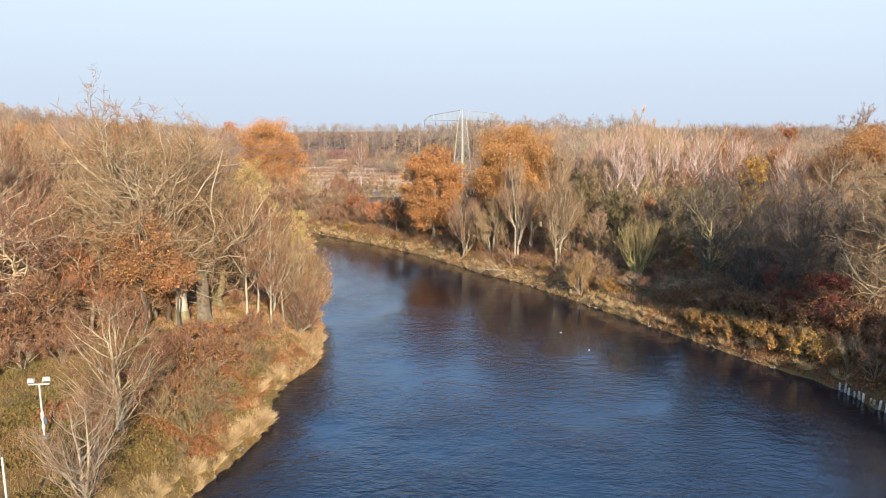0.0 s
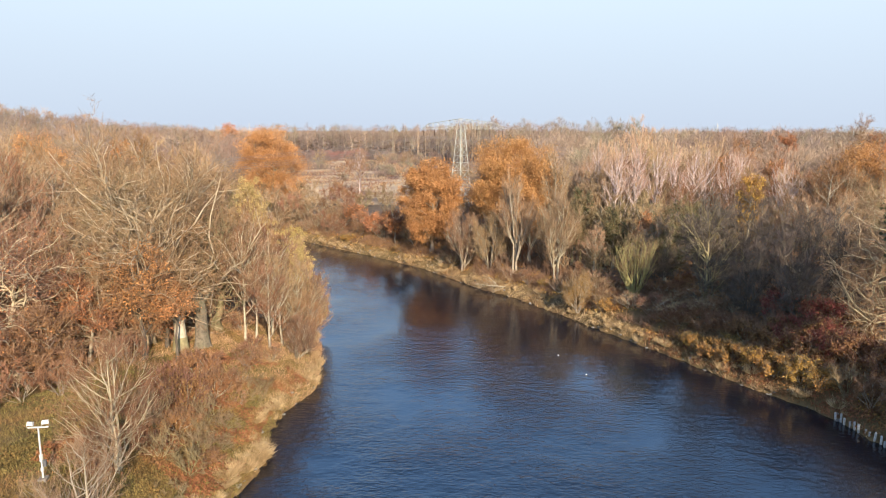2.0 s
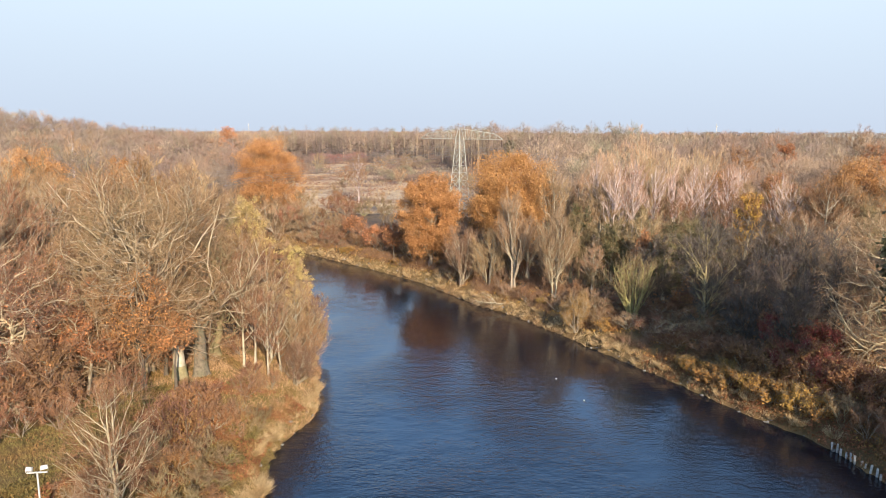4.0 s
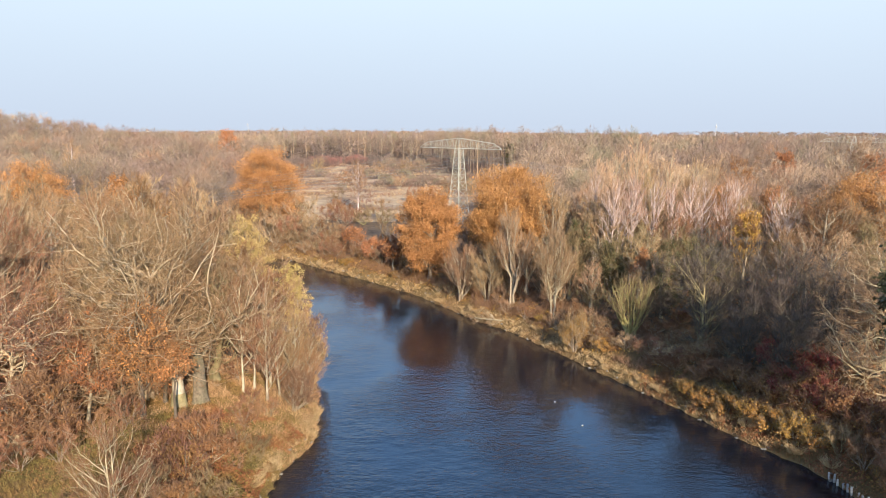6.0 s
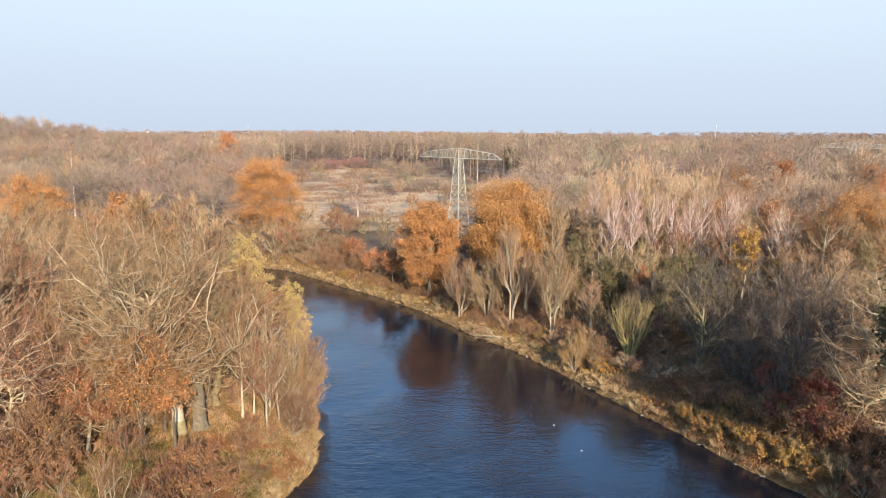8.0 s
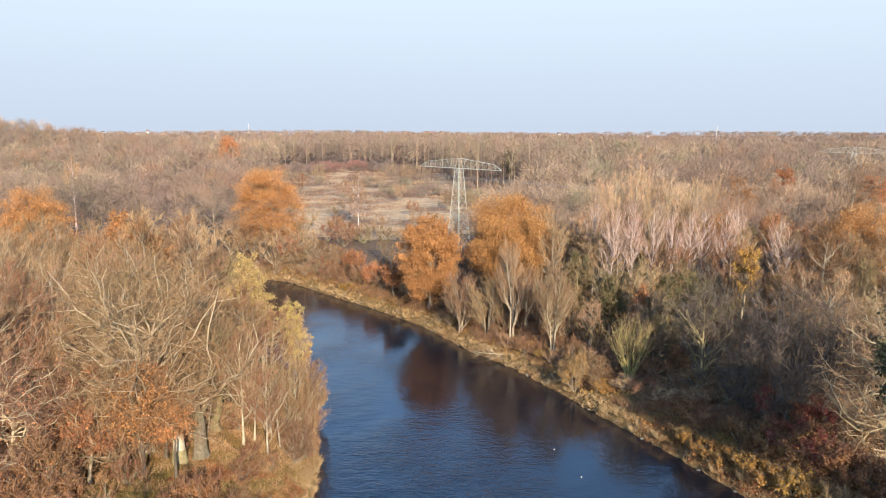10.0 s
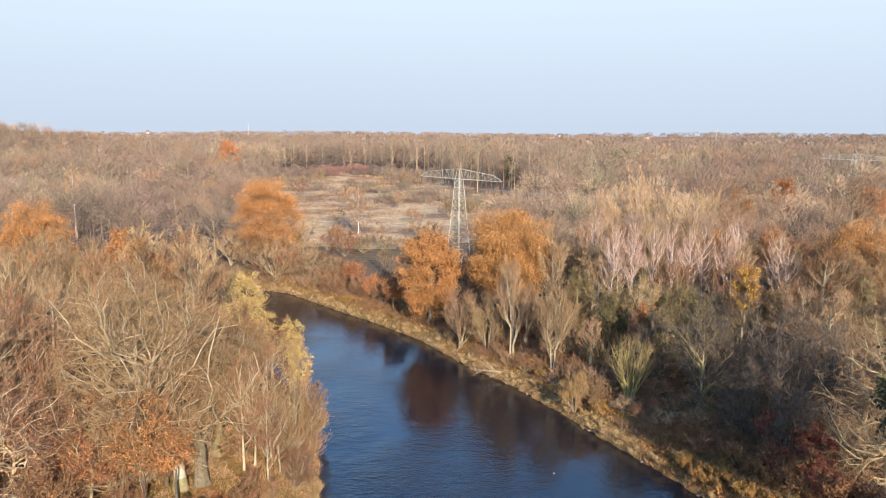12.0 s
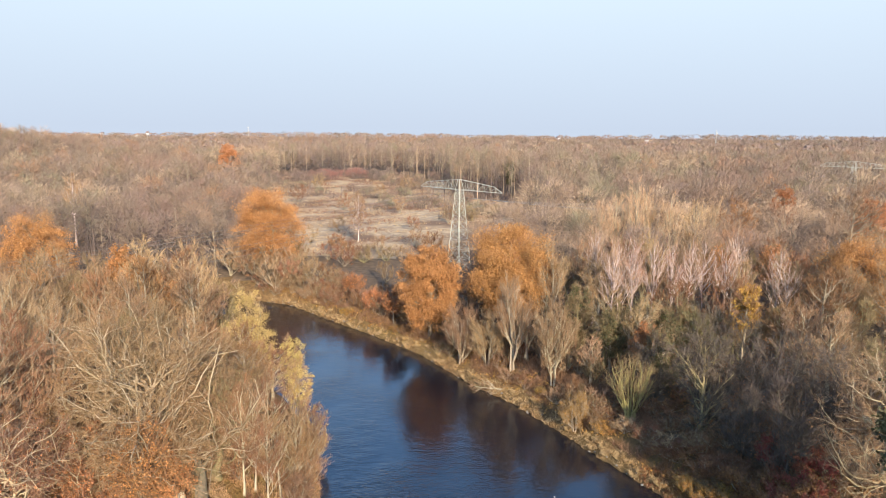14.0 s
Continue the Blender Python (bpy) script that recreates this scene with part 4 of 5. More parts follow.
# brambles on the near slope
for j in range(22):
    y = rng.uniform(34.5, 50)
    x = -12.6 - 0.25 * max(0, 38 - y) - rng.uniform(0.6, 7.0)
    u = rng.uniform()
    bush('red' if u < 0.3 else 'olive' if u < 0.85 else 'brown', x, y, rng.uniform(0.45, 0.8), rng.uniform(0.35, 0.6))
for x, y, kind, s in [(-17.6, 48.2, "red", 1.2), (-15.8, 46.3, "red", 1.1), (-18.9, 45.8, "red", 1.0), (-16.8, 43.8, "red", 1.1), (-14.9, 49.5, "brown", 0.6), (-15.0, 42.0, "olive", 0.8), (-16.2, 40.5, "red", 0.9),
                      (-14.4, 39.2, "olive", 0.7), (-17.9, 41.2, "olive", 0.8), (-14.2, 36.8, "olive", 0.7), (-16.0, 37.5, "olive", 0.7), (-19.4, 43.0, "olive", 0.6), (-15.3, 52.3, "brown", 0.8), (-13.8, 54.6, "brown", 0.7),
                      (-20.2, 40.0, "olive", 0.6), (-18.7, 49.9, "brown", 0.7), (-25.5, 44.6, "brown", 0.9), (-27.3, 43.2, "brown", 0.9), (-24.0, 47.6, "brown", 0.8), (-28.7, 41.5, "red", 0.9),
                      (-26.8, 46.8, "red", 1.2), (-29.5, 44.3, "brown", 1.2), (-31.5, 42.0, "brown", 1.2), (-23.2, 49.8, "brown", 0.9), (-25.2, 52.5, "grey", 1.0), (-28.5, 50.0, "brown", 1.3), (-31.5, 46.5, "red", 1.3),
                      (-21.5, 55.0, "brown", 0.7), (-17.8, 60.0, "brown", 0.9), (-15.6, 55.6, "brown", 0.6), (-33.5, 44.0, "brown", 1.3), (-33, 50, "brown", 1.4), (-35, 47, "grey", 1.4)]:
    bush(kind, x, y, s, s * rng.uniform(0.8, 1.1))
# a thicket along the right bank
for a, b in zip(RIGHT_BANK[2:-3], RIGHT_BANK[3:-2]):
    length = math.hypot(b[0] - a[0], b[1] - a[1])
    nx_, ny_ = (a[1] - b[1]) / length, (b[0] - a[0]) / length
    for j in range(int(length / 1.5) + 1):
        for off in (1.5, 3.4, 5.6, 8.0):
            x, y = along(a, b, rng.uniform())
            x, y = x + nx_ * (off + rng.uniform(-0.7, 0.7)), y + ny_ * (off + rng.uniform(-0.7, 0.7))
            hollow = inside_poly(np.array(x), np.array(y), HOLLOW)
            if y > 142 or y < 36 or not free(x, y, 0.8) or rng.uniform() < (0.52 if not hollow else 0.35):
                continue
            near = y < 64
            u = rng.uniform()
            if near:
                kind = ("ochre" if u < 0.55 else "red" if u < 0.8 else "olive") if off < 3 else ("red" if u < 0.55 else "brown")
            else:
                kind = ("brown" if u < 0.5 else "ochre" if u < 0.7 else "tan") if off < 3 else ("brown" if u < 0.4 else "grey" if u < 0.75 else "tan" if u < 0.9 else "olive")
            s = rng.uniform(0.55, 0.85) if off < 3 else rng.uniform(0.8, 1.25)
            bush(kind, x, y, s, s * (0.55 if hollow and off > 3 else 0.9 if off < 4 else rng.uniform(0.9, 1.4)))
# scrub between the far bank and the meadow
for j in range(45):
    x, y = rng.uniform(-50, 8), rng.uniform(112, 178)
    d = float(river_distance(np.array([x]), np.array([y]))[0])
    if d < 4 or not free(x, y, 1.5) or (x > -20 and y < 118):
        continue
    u = rng.uniform()
    s = rng.uniform(1.0, 1.9)
    bush("brown" if u < 0.4 else "grey" if u < 0.65 else "tan" if u < 0.9 else "olive", x, y, s, s * rng.uniform(0.8, 1.2))
for x, y, k, s in [(-24, 131.5, "tan", 1.2), (-27, 135.5, "grey", 1.6), (-30, 138, "brown", 1.9), (-33, 137.2, "tan", 2.1), (-31.5, 141.5, "tan", 2.0), (-36, 141, "grey", 2.2), (-39, 144, "brown", 2.2), (-42, 147, "tan", 2.2),
                   (-45, 151, "grey", 2.3), (-21, 127.5, "brown", 1.1), (-25, 137.5, "tan", 1.6), (-20, 133, "grey", 1.3), (-37, 148, "brown", 2.2), (-14.5, 124, "brown", 1.2), (-28, 143, "tan", 1.7)]:
    bush(k, x, y, s, s)
# lone bushes in the meadow
for x, y, k, s in [(-42, 196, "tan", 1.4), (-30, 205, "grey", 1.6), (-8, 210, "brown", 1.5), (-50, 232, "brown", 1.8), (-14, 248, "tan", 1.8), (-36, 262, "brown", 2.0), (3, 226, "grey", 1.8), (-58, 286, "brown", 2.4),
                   (-26, 300, "tan", 2.2), (-60, 344, "grey", 2.4), (-16, 332, "grey", 2.4), (8, 245, "olive", 1.8), (11, 232, "olive", 1.8), (-34, 180, "tan", 1.6), (-26, 174, "brown", 1.5), (-44, 182, "grey", 1.8), (-6, 180, "tan", 1.5)]:
    bush(k, x, y, s, s)
for x, y, k, s in [(23.2, 61.2, "ochre", 0.8), (24.1, 59.4, "ochre", 0.95), (25.1, 57.8, "ochre", 1.0), (26.2, 55.9, "ochre", 1.05), (27.2, 54.2, "ochre", 1.05), (28.3, 52.6, "ochre", 1.05), (29.3, 51.2, "ochre", 0.95), (30.2, 49.6, "olive", 1.0), (30.7, 47.4, "brown", 0.9), (31.2, 45, "brown", 0.9), (29.3, 56.8, "dogwood", 1.0), (30.9, 58.8, "dogwood", 1.15), (30.6, 62.0, "dogwood", 1.1), (32.4, 57.0, "dogwood", 1.2), (31.2, 54.3, "dogwood", 0.9), (33.2, 60.5, "dogwood", 1.1),
                  
                   (28.6, 57.4, "red", 1.5), (30.4, 55.2, "red", 1.5), (27.0, 59.5, "red", 1.3), (32.0, 53.0, "red", 1.4), (31.5, 58.0, "red", 1.5), (33.5, 49.5, "red", 1.2), (32.5, 46.5, "red", 1.1), (34.0, 55.5, "red", 1.4), (33.0, 51.5, "red", 1.2)]:
    bush(k, x + 0.2, y - 0.2, s, s)
for x, y in [(24, 66.5), (26, 63), (28.5, 57), (30, 59.5), (27.5, 62), (31.5, 56), (33, 61), (25.5, 66), (29, 66.5), (33, 67), (23, 66.5), (36, 64), (22, 69.5), (24.5, 71), (27, 70), (31.5, 70), (35, 71), (26, 75), (33, 76), (28.5, 78)]:
    bush("red" if rng.uniform() < 0.5 else "brown", x, y, 1.1, 0.7)
# unseen trees added for shade on the right bank beside and behind the lens
for x, y in [(40, 26), (42, 19), (44, 10), (46, 14), (43, 2)]:
    woodland("grey" if rng.uniform() < 0.5 else "olive", x, y, 1.05, rng.uniform(0.9, 1.05))
dense = next(o for o in scene.objects if o.name.startswith("ivy_tree") and o.parent is None)
# dense ivy copies, likewise out of view, thicken that shade
for x, y, s in [(41.5, 27, 1.5), (47.5, 22, 1.6), (43, 16, 1.7), (38.5, 22, 1.4), (39, 12, 1.5), (33.8, 33, 0.5), (34.6, 27, 0.65), (35.4, 20, 0.75), (36.5, 12, 0.9)]:
    copy_thing(dense, pose(0, 0, 0)).matrix_basis = pose(x, y, ground_z(x, y) - 0.15, 0, 0, x * 40) @ Matrix.Scale(s, 4)

# two tall crowns outside the view, added to throw shade into the hollow
for n, (x, y) in enumerate([(32.6, 44.5), (33.4, 38.0)]):
    stand("ivy_tree", x, y, 2, "tall tree with a high crown wrapped in dark ivy", "tree", (BARK_GREY, TWIG_OLIVE, LEAF_GREEN), group="ivy-covered trees",
          **MID | dict(seed=500 + n, h=18.0, base=8.5, rad=3.8, steep=0.8, gnarl=0.2, leaf=12000, leaf_size=0.26, twigs=1500, low=-0.9, clumps=110))

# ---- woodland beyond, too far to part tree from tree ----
# grey and mauve tones are muted: distance haze is put into their colour
HAZED_GREY = material("far haze-greyed brown woods", (0.200, 0.150, 0.110), (0.325, 0.256, 0.189), (0.260, 0.183, 0.130), 0.3, 0.02, bump=0, each=0.12)
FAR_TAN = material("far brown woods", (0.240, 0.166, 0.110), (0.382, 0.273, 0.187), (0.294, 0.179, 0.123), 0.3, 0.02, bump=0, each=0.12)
FAR_DARK = material("far dark thicket and gap shade", (0.12, 0.09, 0.075), (0.20, 0.16, 0.13), (0.15, 0.10, 0.09), 0.3, 0.02, bump=0, each=0.12)
HAZED_MAUVE = material("far haze-greyed mauve woods", (0.215, 0.152, 0.122), (0.335, 0.25, 0.205), (0.26, 0.17, 0.14), 0.3, 0.02, bump=0, each=0.12)
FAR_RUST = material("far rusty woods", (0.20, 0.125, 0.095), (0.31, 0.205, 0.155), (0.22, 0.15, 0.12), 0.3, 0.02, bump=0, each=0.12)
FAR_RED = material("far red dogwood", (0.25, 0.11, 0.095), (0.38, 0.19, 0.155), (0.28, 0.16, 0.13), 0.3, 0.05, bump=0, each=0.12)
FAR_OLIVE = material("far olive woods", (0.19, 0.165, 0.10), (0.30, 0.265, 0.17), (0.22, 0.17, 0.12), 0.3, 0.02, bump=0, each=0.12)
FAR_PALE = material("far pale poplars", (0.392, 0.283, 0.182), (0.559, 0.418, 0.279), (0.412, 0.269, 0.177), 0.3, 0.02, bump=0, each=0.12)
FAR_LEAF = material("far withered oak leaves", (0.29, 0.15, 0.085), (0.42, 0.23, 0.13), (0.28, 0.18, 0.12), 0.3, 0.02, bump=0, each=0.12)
WOODS = (HAZED_GREY, FAR_TAN, FAR_RUST, FAR_OLIVE, FAR_PALE, TWIG_DARK, FAR_LEAF, BARK_GREY, LEAF_ORANGE, FAR_DARK, HAZED_MAUVE, FAR_RED)


def far_tree(shape, x, y, z, h, r, slot, n, rng, w, stem=7, stem_w=0.16, bole=0.2):
    """A bole, limbs that fan out from it, and a dome of fine twigs; bole is the share of the height below the crown."""
    foot = np.array([x, y, z])
    mid, half = foot + [0, 0, h * (bole + 0.42 * (1 - bole))], np.array([r, r, h * 0.56 * (1 - bole)])
    spikes(shape, foot[None] - [0, 0, 0.3], foot[None] + [0, 0, h * 0.9], stem_w * 2, rng, True, slot=stem)
    k = 12
    d = unit(rng.normal(size=(k, 3)) + [0, 0, 0.6])
    tip = mid + d * half * 0.82
    a = foot + np.stack([0 * tip[:, 0], 0 * tip[:, 0], np.clip((tip[:, 2] - z) * rng.uniform(0.35, 0.75, k), bole * h, 0.65 * h)], -1)
    spikes(shape, a, tip, stem_w, rng, slot=stem)
    # twigs gather in boughs, so that the dome has lobes and gaps
    bough = unit(rng.normal(size=(14, 3)) + [0, 0, 0.6])
    d = unit(bough[rng.integers(0, 14, n)] + rng.normal(size=(n, 3)) * 0.3)
    s = mid + d * half * rng.uniform(0.5, 0.84, n)[:, None]
    e = s + unit(d * (1, 1, 0.7) + rng.normal(size=(n, 3)) * 0.4 + [0, 0, 0.12]) * (r * 0.36 * rng.uniform(0.5, 1.2, n))[:, None]
    spikes(shape, s, e, w * rng.uniform(0.6, 1.3, n), rng, slot=slot)
    k = n // 8                                   # undergrowth, mostly in a dark tone that paints shade between the crowns
    s = foot + np.stack([rng.uniform(-4.5, 4.5, k), rng.uniform(-4.5, 4.5, k), 0 * np.zeros(k)], -1)
    e = s + unit(rng.normal(size=(k, 3)) * 0.6 + [0, 0, 1]) * rng.uniform(1.5, 4.5, k)[:, None]
    spikes(shape, s, e, w * 2.0, rng, slot=int(rng.choice([9, 2, 9, 9])))


# tall stands that edge the meadow, with bare boles to be seen under the crowns
EDGE_EAST = [(8, 296), (34, 288), (80, 282), (84, 322), (8, 326)]
EDGE_NORTH = [(-118, 438), (-60, 436), (-6, 400), (6, 330), (30, 330), (26, 400), (0, 474), (-118, 478)]
woods = Shape()
for gy_ in np.arange(90, 480, 8.0):
    for gx_ in np.arange(-352, 352, 8.0):
        x, y = gx_ + rng.uniform(-3, 3), gy_ + rng.uniform(-3, 3)
        if abs(x) > 0.74 * y + 10 or (y < 119 and abs(x - 3) < 95 and abs(x) < 0.72 * y + 14) or inside_poly(np.array(x), np.array(y), CLEARING):
            continue
        d = float(river_distance(np.array([x]), np.array([y]))[0])
        if d < 5 or not free(x, y, 4) or (-34 < x < 8 and y < 172):
            continue
        east, north = inside_poly(np.array(x), np.array(y), EDGE_EAST), inside_poly(np.array(x), np.array(y), EDGE_NORTH)
        u = rng.uniform() + 0.3 * math.sin(x * 0.045 + 1.0) * math.cos(y * 0.03)
        slot = 2 if u < 0.16 else 0 if u < 0.5 else 10 if u < 0.66 else 1 if u < 0.8 else 3 if u < 0.9 else 9 if u < 0.97 else 4
        if rng.uniform() < 0.03:
            slot = 6
        if x > 15 and 112 < y < 200 and rng.uniform() < 0.6:
            slot = 1 if rng.uniform() < 0.6 else 4
        if x > 28 and 150 < y < 185 and rng.uniform() < 0.6:
            slot = 4
        h = rng.uniform(11.5, 17.5) if y < 260 else rng.uniform(16, 22)
        if x > 25 and y < 260:
            h = rng.uniform(15.5, 20.5) if y > 185 else rng.uniform(12.5, 16.5)
        if 290 < y < 384 and -0.335 < x / y < -0.265:
            h *= 0.55
        r, bole, stem, thick = rng.uniform(4.2, 7.0), 0.18, 7 if rng.uniform() < 0.12 else 9, 0.11
        if east or north:
            h, r, bole, stem, thick = (rng.uniform(22, 25.5) if east else rng.uniform(21, 24.5)), rng.uniform(3.6, 4.8), 0.42 if east else 0.3, int(rng.choice([7, 4, 9, 9])), 0.18 if east else 0.13
            slot = int(rng.choice([0, 0, 10, 3, 1]))
        far = y > 230
        far_tree(woods, x, y, 3.1 + float(hill(x, y)), h, r, slot, 560 if y < 165 else 420 if not far else 260, rng, 0.07 if y < 165 else 0.1 if not far else 0.17, stem, thick, bole)
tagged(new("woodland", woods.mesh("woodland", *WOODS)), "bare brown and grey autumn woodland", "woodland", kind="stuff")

# mauve and red-brown thickets at the head of the meadow
thicket = Shape()
for x0, x1, y0, y1, n, slots in [(-100, -66, 372, 410, 46, (10, 9, 10)), (-76, -44, 402, 434, 44, (11, 11, 10)), (-48, -28, 398, 432, 26, (9, 10, 9)), (-30, -2, 350, 410, 36, (3, 1, 2)),
                                 (-24, 22, 262, 296, 40, (3, 0, 2)), (2, 28, 236, 262, 16, (3, 3, 1)), (-60, -14, 300, 350, 30, (3, 2, 0)), (-94, -66, 300, 372, 40, (3, 0, 1))]:
    for j in range(n):
        x, y = rng.uniform(x0, x1), rng.uniform(y0, y1)
        tall = rng.uniform(4.5, 7.5) if y > 365 else rng.uniform(2.5, 5.0)
        far_tree(thicket, x, y, 3.1, tall, rng.uniform(2.4, 4.2), int(rng.choice(slots)), 170, rng, 0.13, 9, 0.1, 0.03)
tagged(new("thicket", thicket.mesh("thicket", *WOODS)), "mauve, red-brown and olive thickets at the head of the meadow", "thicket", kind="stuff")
stand("oak_tree", -117, 386, 4, "tall rusty-leaved oak above distant woods", "tree", (BARK_GREY, TWIG_RUST, LEAF_BROWN), group="orange oaks",
      **ORANGE | dict(seed=66, h=21.6, base=3, rad=6.0, leaf=5000, leaf_size=0.5, twigs=300))
stand("spruce_tree", 34, 335, 4, "dark green spruce at the wood's edge", "tree", (BARK_GREY, TWIG_DARK, LEAF_GREEN), **MID | dict(seed=67, h=18, base=1.5, rad=4.0, low=-0.95, leaf=3000, leaf_size=0.8, steep=0.1))

horizon = Shape()
for j in range(4200):
    f = rng.uniform() ** 1.2
    y = 470 * (1750 / 470) ** f
    x = rng.uniform(-0.76, 0.76) * y
    h = rng.uniform(12, 17) * (1 + 0.14 * math.sin(x * 0.006 + y * 0.002))
    slot = int(rng.choice([0, 1, 2, 10, 4, 6, 9], p=[0.38, 0.08, 0.10, 0.32, 0.02, 0.02, 0.08]))
    r = rng.uniform(5, 9) * (1 + y / 2500)
    n = 60
    d = unit(rng.normal(size=(n, 3)) + [0, 0, 0.5])
    s = np.array([x, y, 3 + h * 0.5]) + d * (r * 0.8, r * 0.8, h * 0.38)
    e = s + unit(d * (1, 1, 0.6) + rng.normal(size=(n, 3)) * 0.4 + [0, 0, 0.05]) * (2.4 + y / 1500)
    spikes(horizon, s, e, 0.4 + y / 2000, rng, slot=slot)
tagged(new("distant_woodland", horizon.mesh("distant_woodland", *WOODS)), "grey-brown woods reaching to the horizon, haze mixed into their colour", "woodland", kind="stuff")


# ---- power line ----
def bar(shape, a, b, r, sides=4):
    a, b = np.array(a, float), np.array(b, float)
    tubes(shape, np.stack([a, b])[None], np.full((1, 2), r), sides)


ARM = 11.8


def pylon(x, y, turn, label):
    g = ground_z(x, y)
    ob = thing("power_pylon", pose(x, y, g, 0, 0, turn), label, "pylon", "power pylons")
    h, top = 20.0, 17.8
    half = lambda z: 1.9 + (0.62 - 1.9) * min(z / top, 1.0)
    corner = [(1, 1), (-1, 1), (-1, -1), (1, -1)]
    for sx, sy in corner:
        leg = Shape()
        bar(leg, (sx * half(0), sy * half(0), -0.3), (sx * half(top), sy * half(top), top), 0.085)
        bar(leg, (sx * half(top), sy * half(top), top), (sx * 0.25, sy * 0.25, h), 0.07)
        part("leg", leg, STEEL, ob)
    levels = [0.0]
    while levels[-1] < top - 0.5:
        levels.append(min(top, levels[-1] + 1.35 * half(levels[-1])))
    for (ax, ay), (bx, by) in zip(corner, corner[1:] + corner[:1]):
        brace = Shape()
        for z0, z1 in zip(levels, levels[1:]):
            p, q = half(z0), half(z1)
            bar(brace, (ax * p, ay * p, z0), (bx * q, by * q, z1), 0.032, 3)
            bar(brace, (bx * p, by * p, z0), (ax * q, ay * q, z1), 0.032, 3)
            bar(brace, (ax * q, ay * q, z1), (bx * q, by * q, z1), 0.035, 3)
        part("bracing", brace, STEEL, ob)
    for s in (1, -1):
        arm = Shape()
        for w in (1, -1):
            bar(arm, (s * 0.5, w * 0.6, top), (s * ARM, w * 0.1, top), 0.05)
            bar(arm, (s * 0.25, w * 0.25, h), (s * ARM * 0.82, w * 0.18, top + 1.2), 0.045)
            bar(arm, (s * ARM * 0.82, w * 0.18, top + 1.2), (s * ARM, w * 0.1, top + 0.1), 0.045)
            k = 7
            for j in range(k):
                f0, f1 = j / k, (j + 1) / k
                lo = lambda f: (s * (0.5 + (ARM - 0.5) * f), w * (0.6 - 0.5 * f), top)
                hi = lambda f: (s * (0.25 + (ARM - 0.25) * f), w * (0.25 - 0.15 * f), h - 1.0 * f / 0.82 if f < 0.83 else top + 1.2 - 1.1 * (f - 0.82) / 0.18)
                bar(arm, lo(f0), hi(f1), 0.032, 3)
                bar(arm, hi(f1), lo(f1), 0.032, 3)
        for j in range(1, 6):
            f = j / 6
            bar(arm, (s * (0.5 + (ARM - 0.5) * f), 0.6 - 0.5 * f, top), (s * (0.5 + (ARM - 0.5) * f), -0.6 + 0.5 * f, top), 0.035, 3)
        part("crossarm", arm, STEEL, ob)
        for a in (0.98, 0.68, 0.38):
            ins = Shape()
            for j in range(6):
                tubes(ins, np.array([[(s * ARM * a, 0, top - 0.3 - j * 0.2), (s * ARM * a, 0, top - 0.42 - j * 0.2)]]), np.array([[0.05, 0.14]]), 6)
            bar(ins, (s * ARM * a, 0, top), (s * ARM * a, 0, top - 1.6), 0.04)
            part("insulator", ins, INSULATOR, ob)
    return ob


TURN = -44.0
P1, P2, P0 = (4.4, 151.0), (150.0, 250.0), (-182.0, -12.0)
first = pylon(*P1, TURN, "grey lattice steel power pylon with a single wide crossarm")
second = copy_thing(first, pose(*P2, ground_z(*P2), 0, 0, -52))
tagged(second, "distant grey lattice power pylon above the trees")


def fixing(p, turn, a, s):
    m = pose(p[0], p[1], ground_z(*p) if abs(p[0]) < 150 else 3.3, 0, 0, turn)
    return np.array(m @ Vector((s * ARM * a, 0, 17.8 - 1.6)))


for s in (1, -1):
    for a in (0.98, 0.68, 0.38):
        for (pa, ta), (pb, tb) in (((P1, TURN), (P0, TURN)), ((P1, TURN), (P2, -52))):
            f = np.linspace(0, 1, 33)[:, None]
            line = fixing(pa, ta, a, s) * (1 - f) + fixing(pb, tb, a, s) * f
            line[:, 2] -= 4 * 6.5 * (f * (1 - f))[:, 0]
            cable = Shape()
            tubes(cable, line[None], np.full((1, 33), 0.02), 4)
            tagged(new("power_cable", cable.mesh("power_cable", WIRE, smooth=True)), "thin grey sagging overhead power cable", "cable", "power cables")


# ---- the near slope: lamps, stumps, stones, stakes ----
def rod(shape, a, b, r0, r1=None, sides=10):
    tubes(shape, np.array([[a, b]], float), np.array([[r0, r0 if r1 is None else r1]]), sides)


def floodlight(parent, m):
    ob = Shape()
    box(ob, m, 0.30, 0.12, 0.2)
    lamp = part("floodlight", ob, PAINT_WHITE, parent)
    fins = Shape()
    for j in range(5):
        box(fins, m @ pose(-0.13 + 0.065 * j, 0.085, 0), 0.012, 0.05, 0.22)
    part("cooling_fins", fins, DARK_METAL, lamp)
    glass = Shape()
    box(glass, m @ pose(0, -0.064, 0), 0.25, 0.012, 0.155)
    part("lamp_glass", glass, LAMP_GLASS, lamp)
    bracket = Shape()
    for s in (-1, 1):
        box(bracket, m @ pose(s * 0.165, 0, -0.07), 0.012, 0.04, 0.22)
    part("bracket", bracket, PAINT_WHITE, lamp)


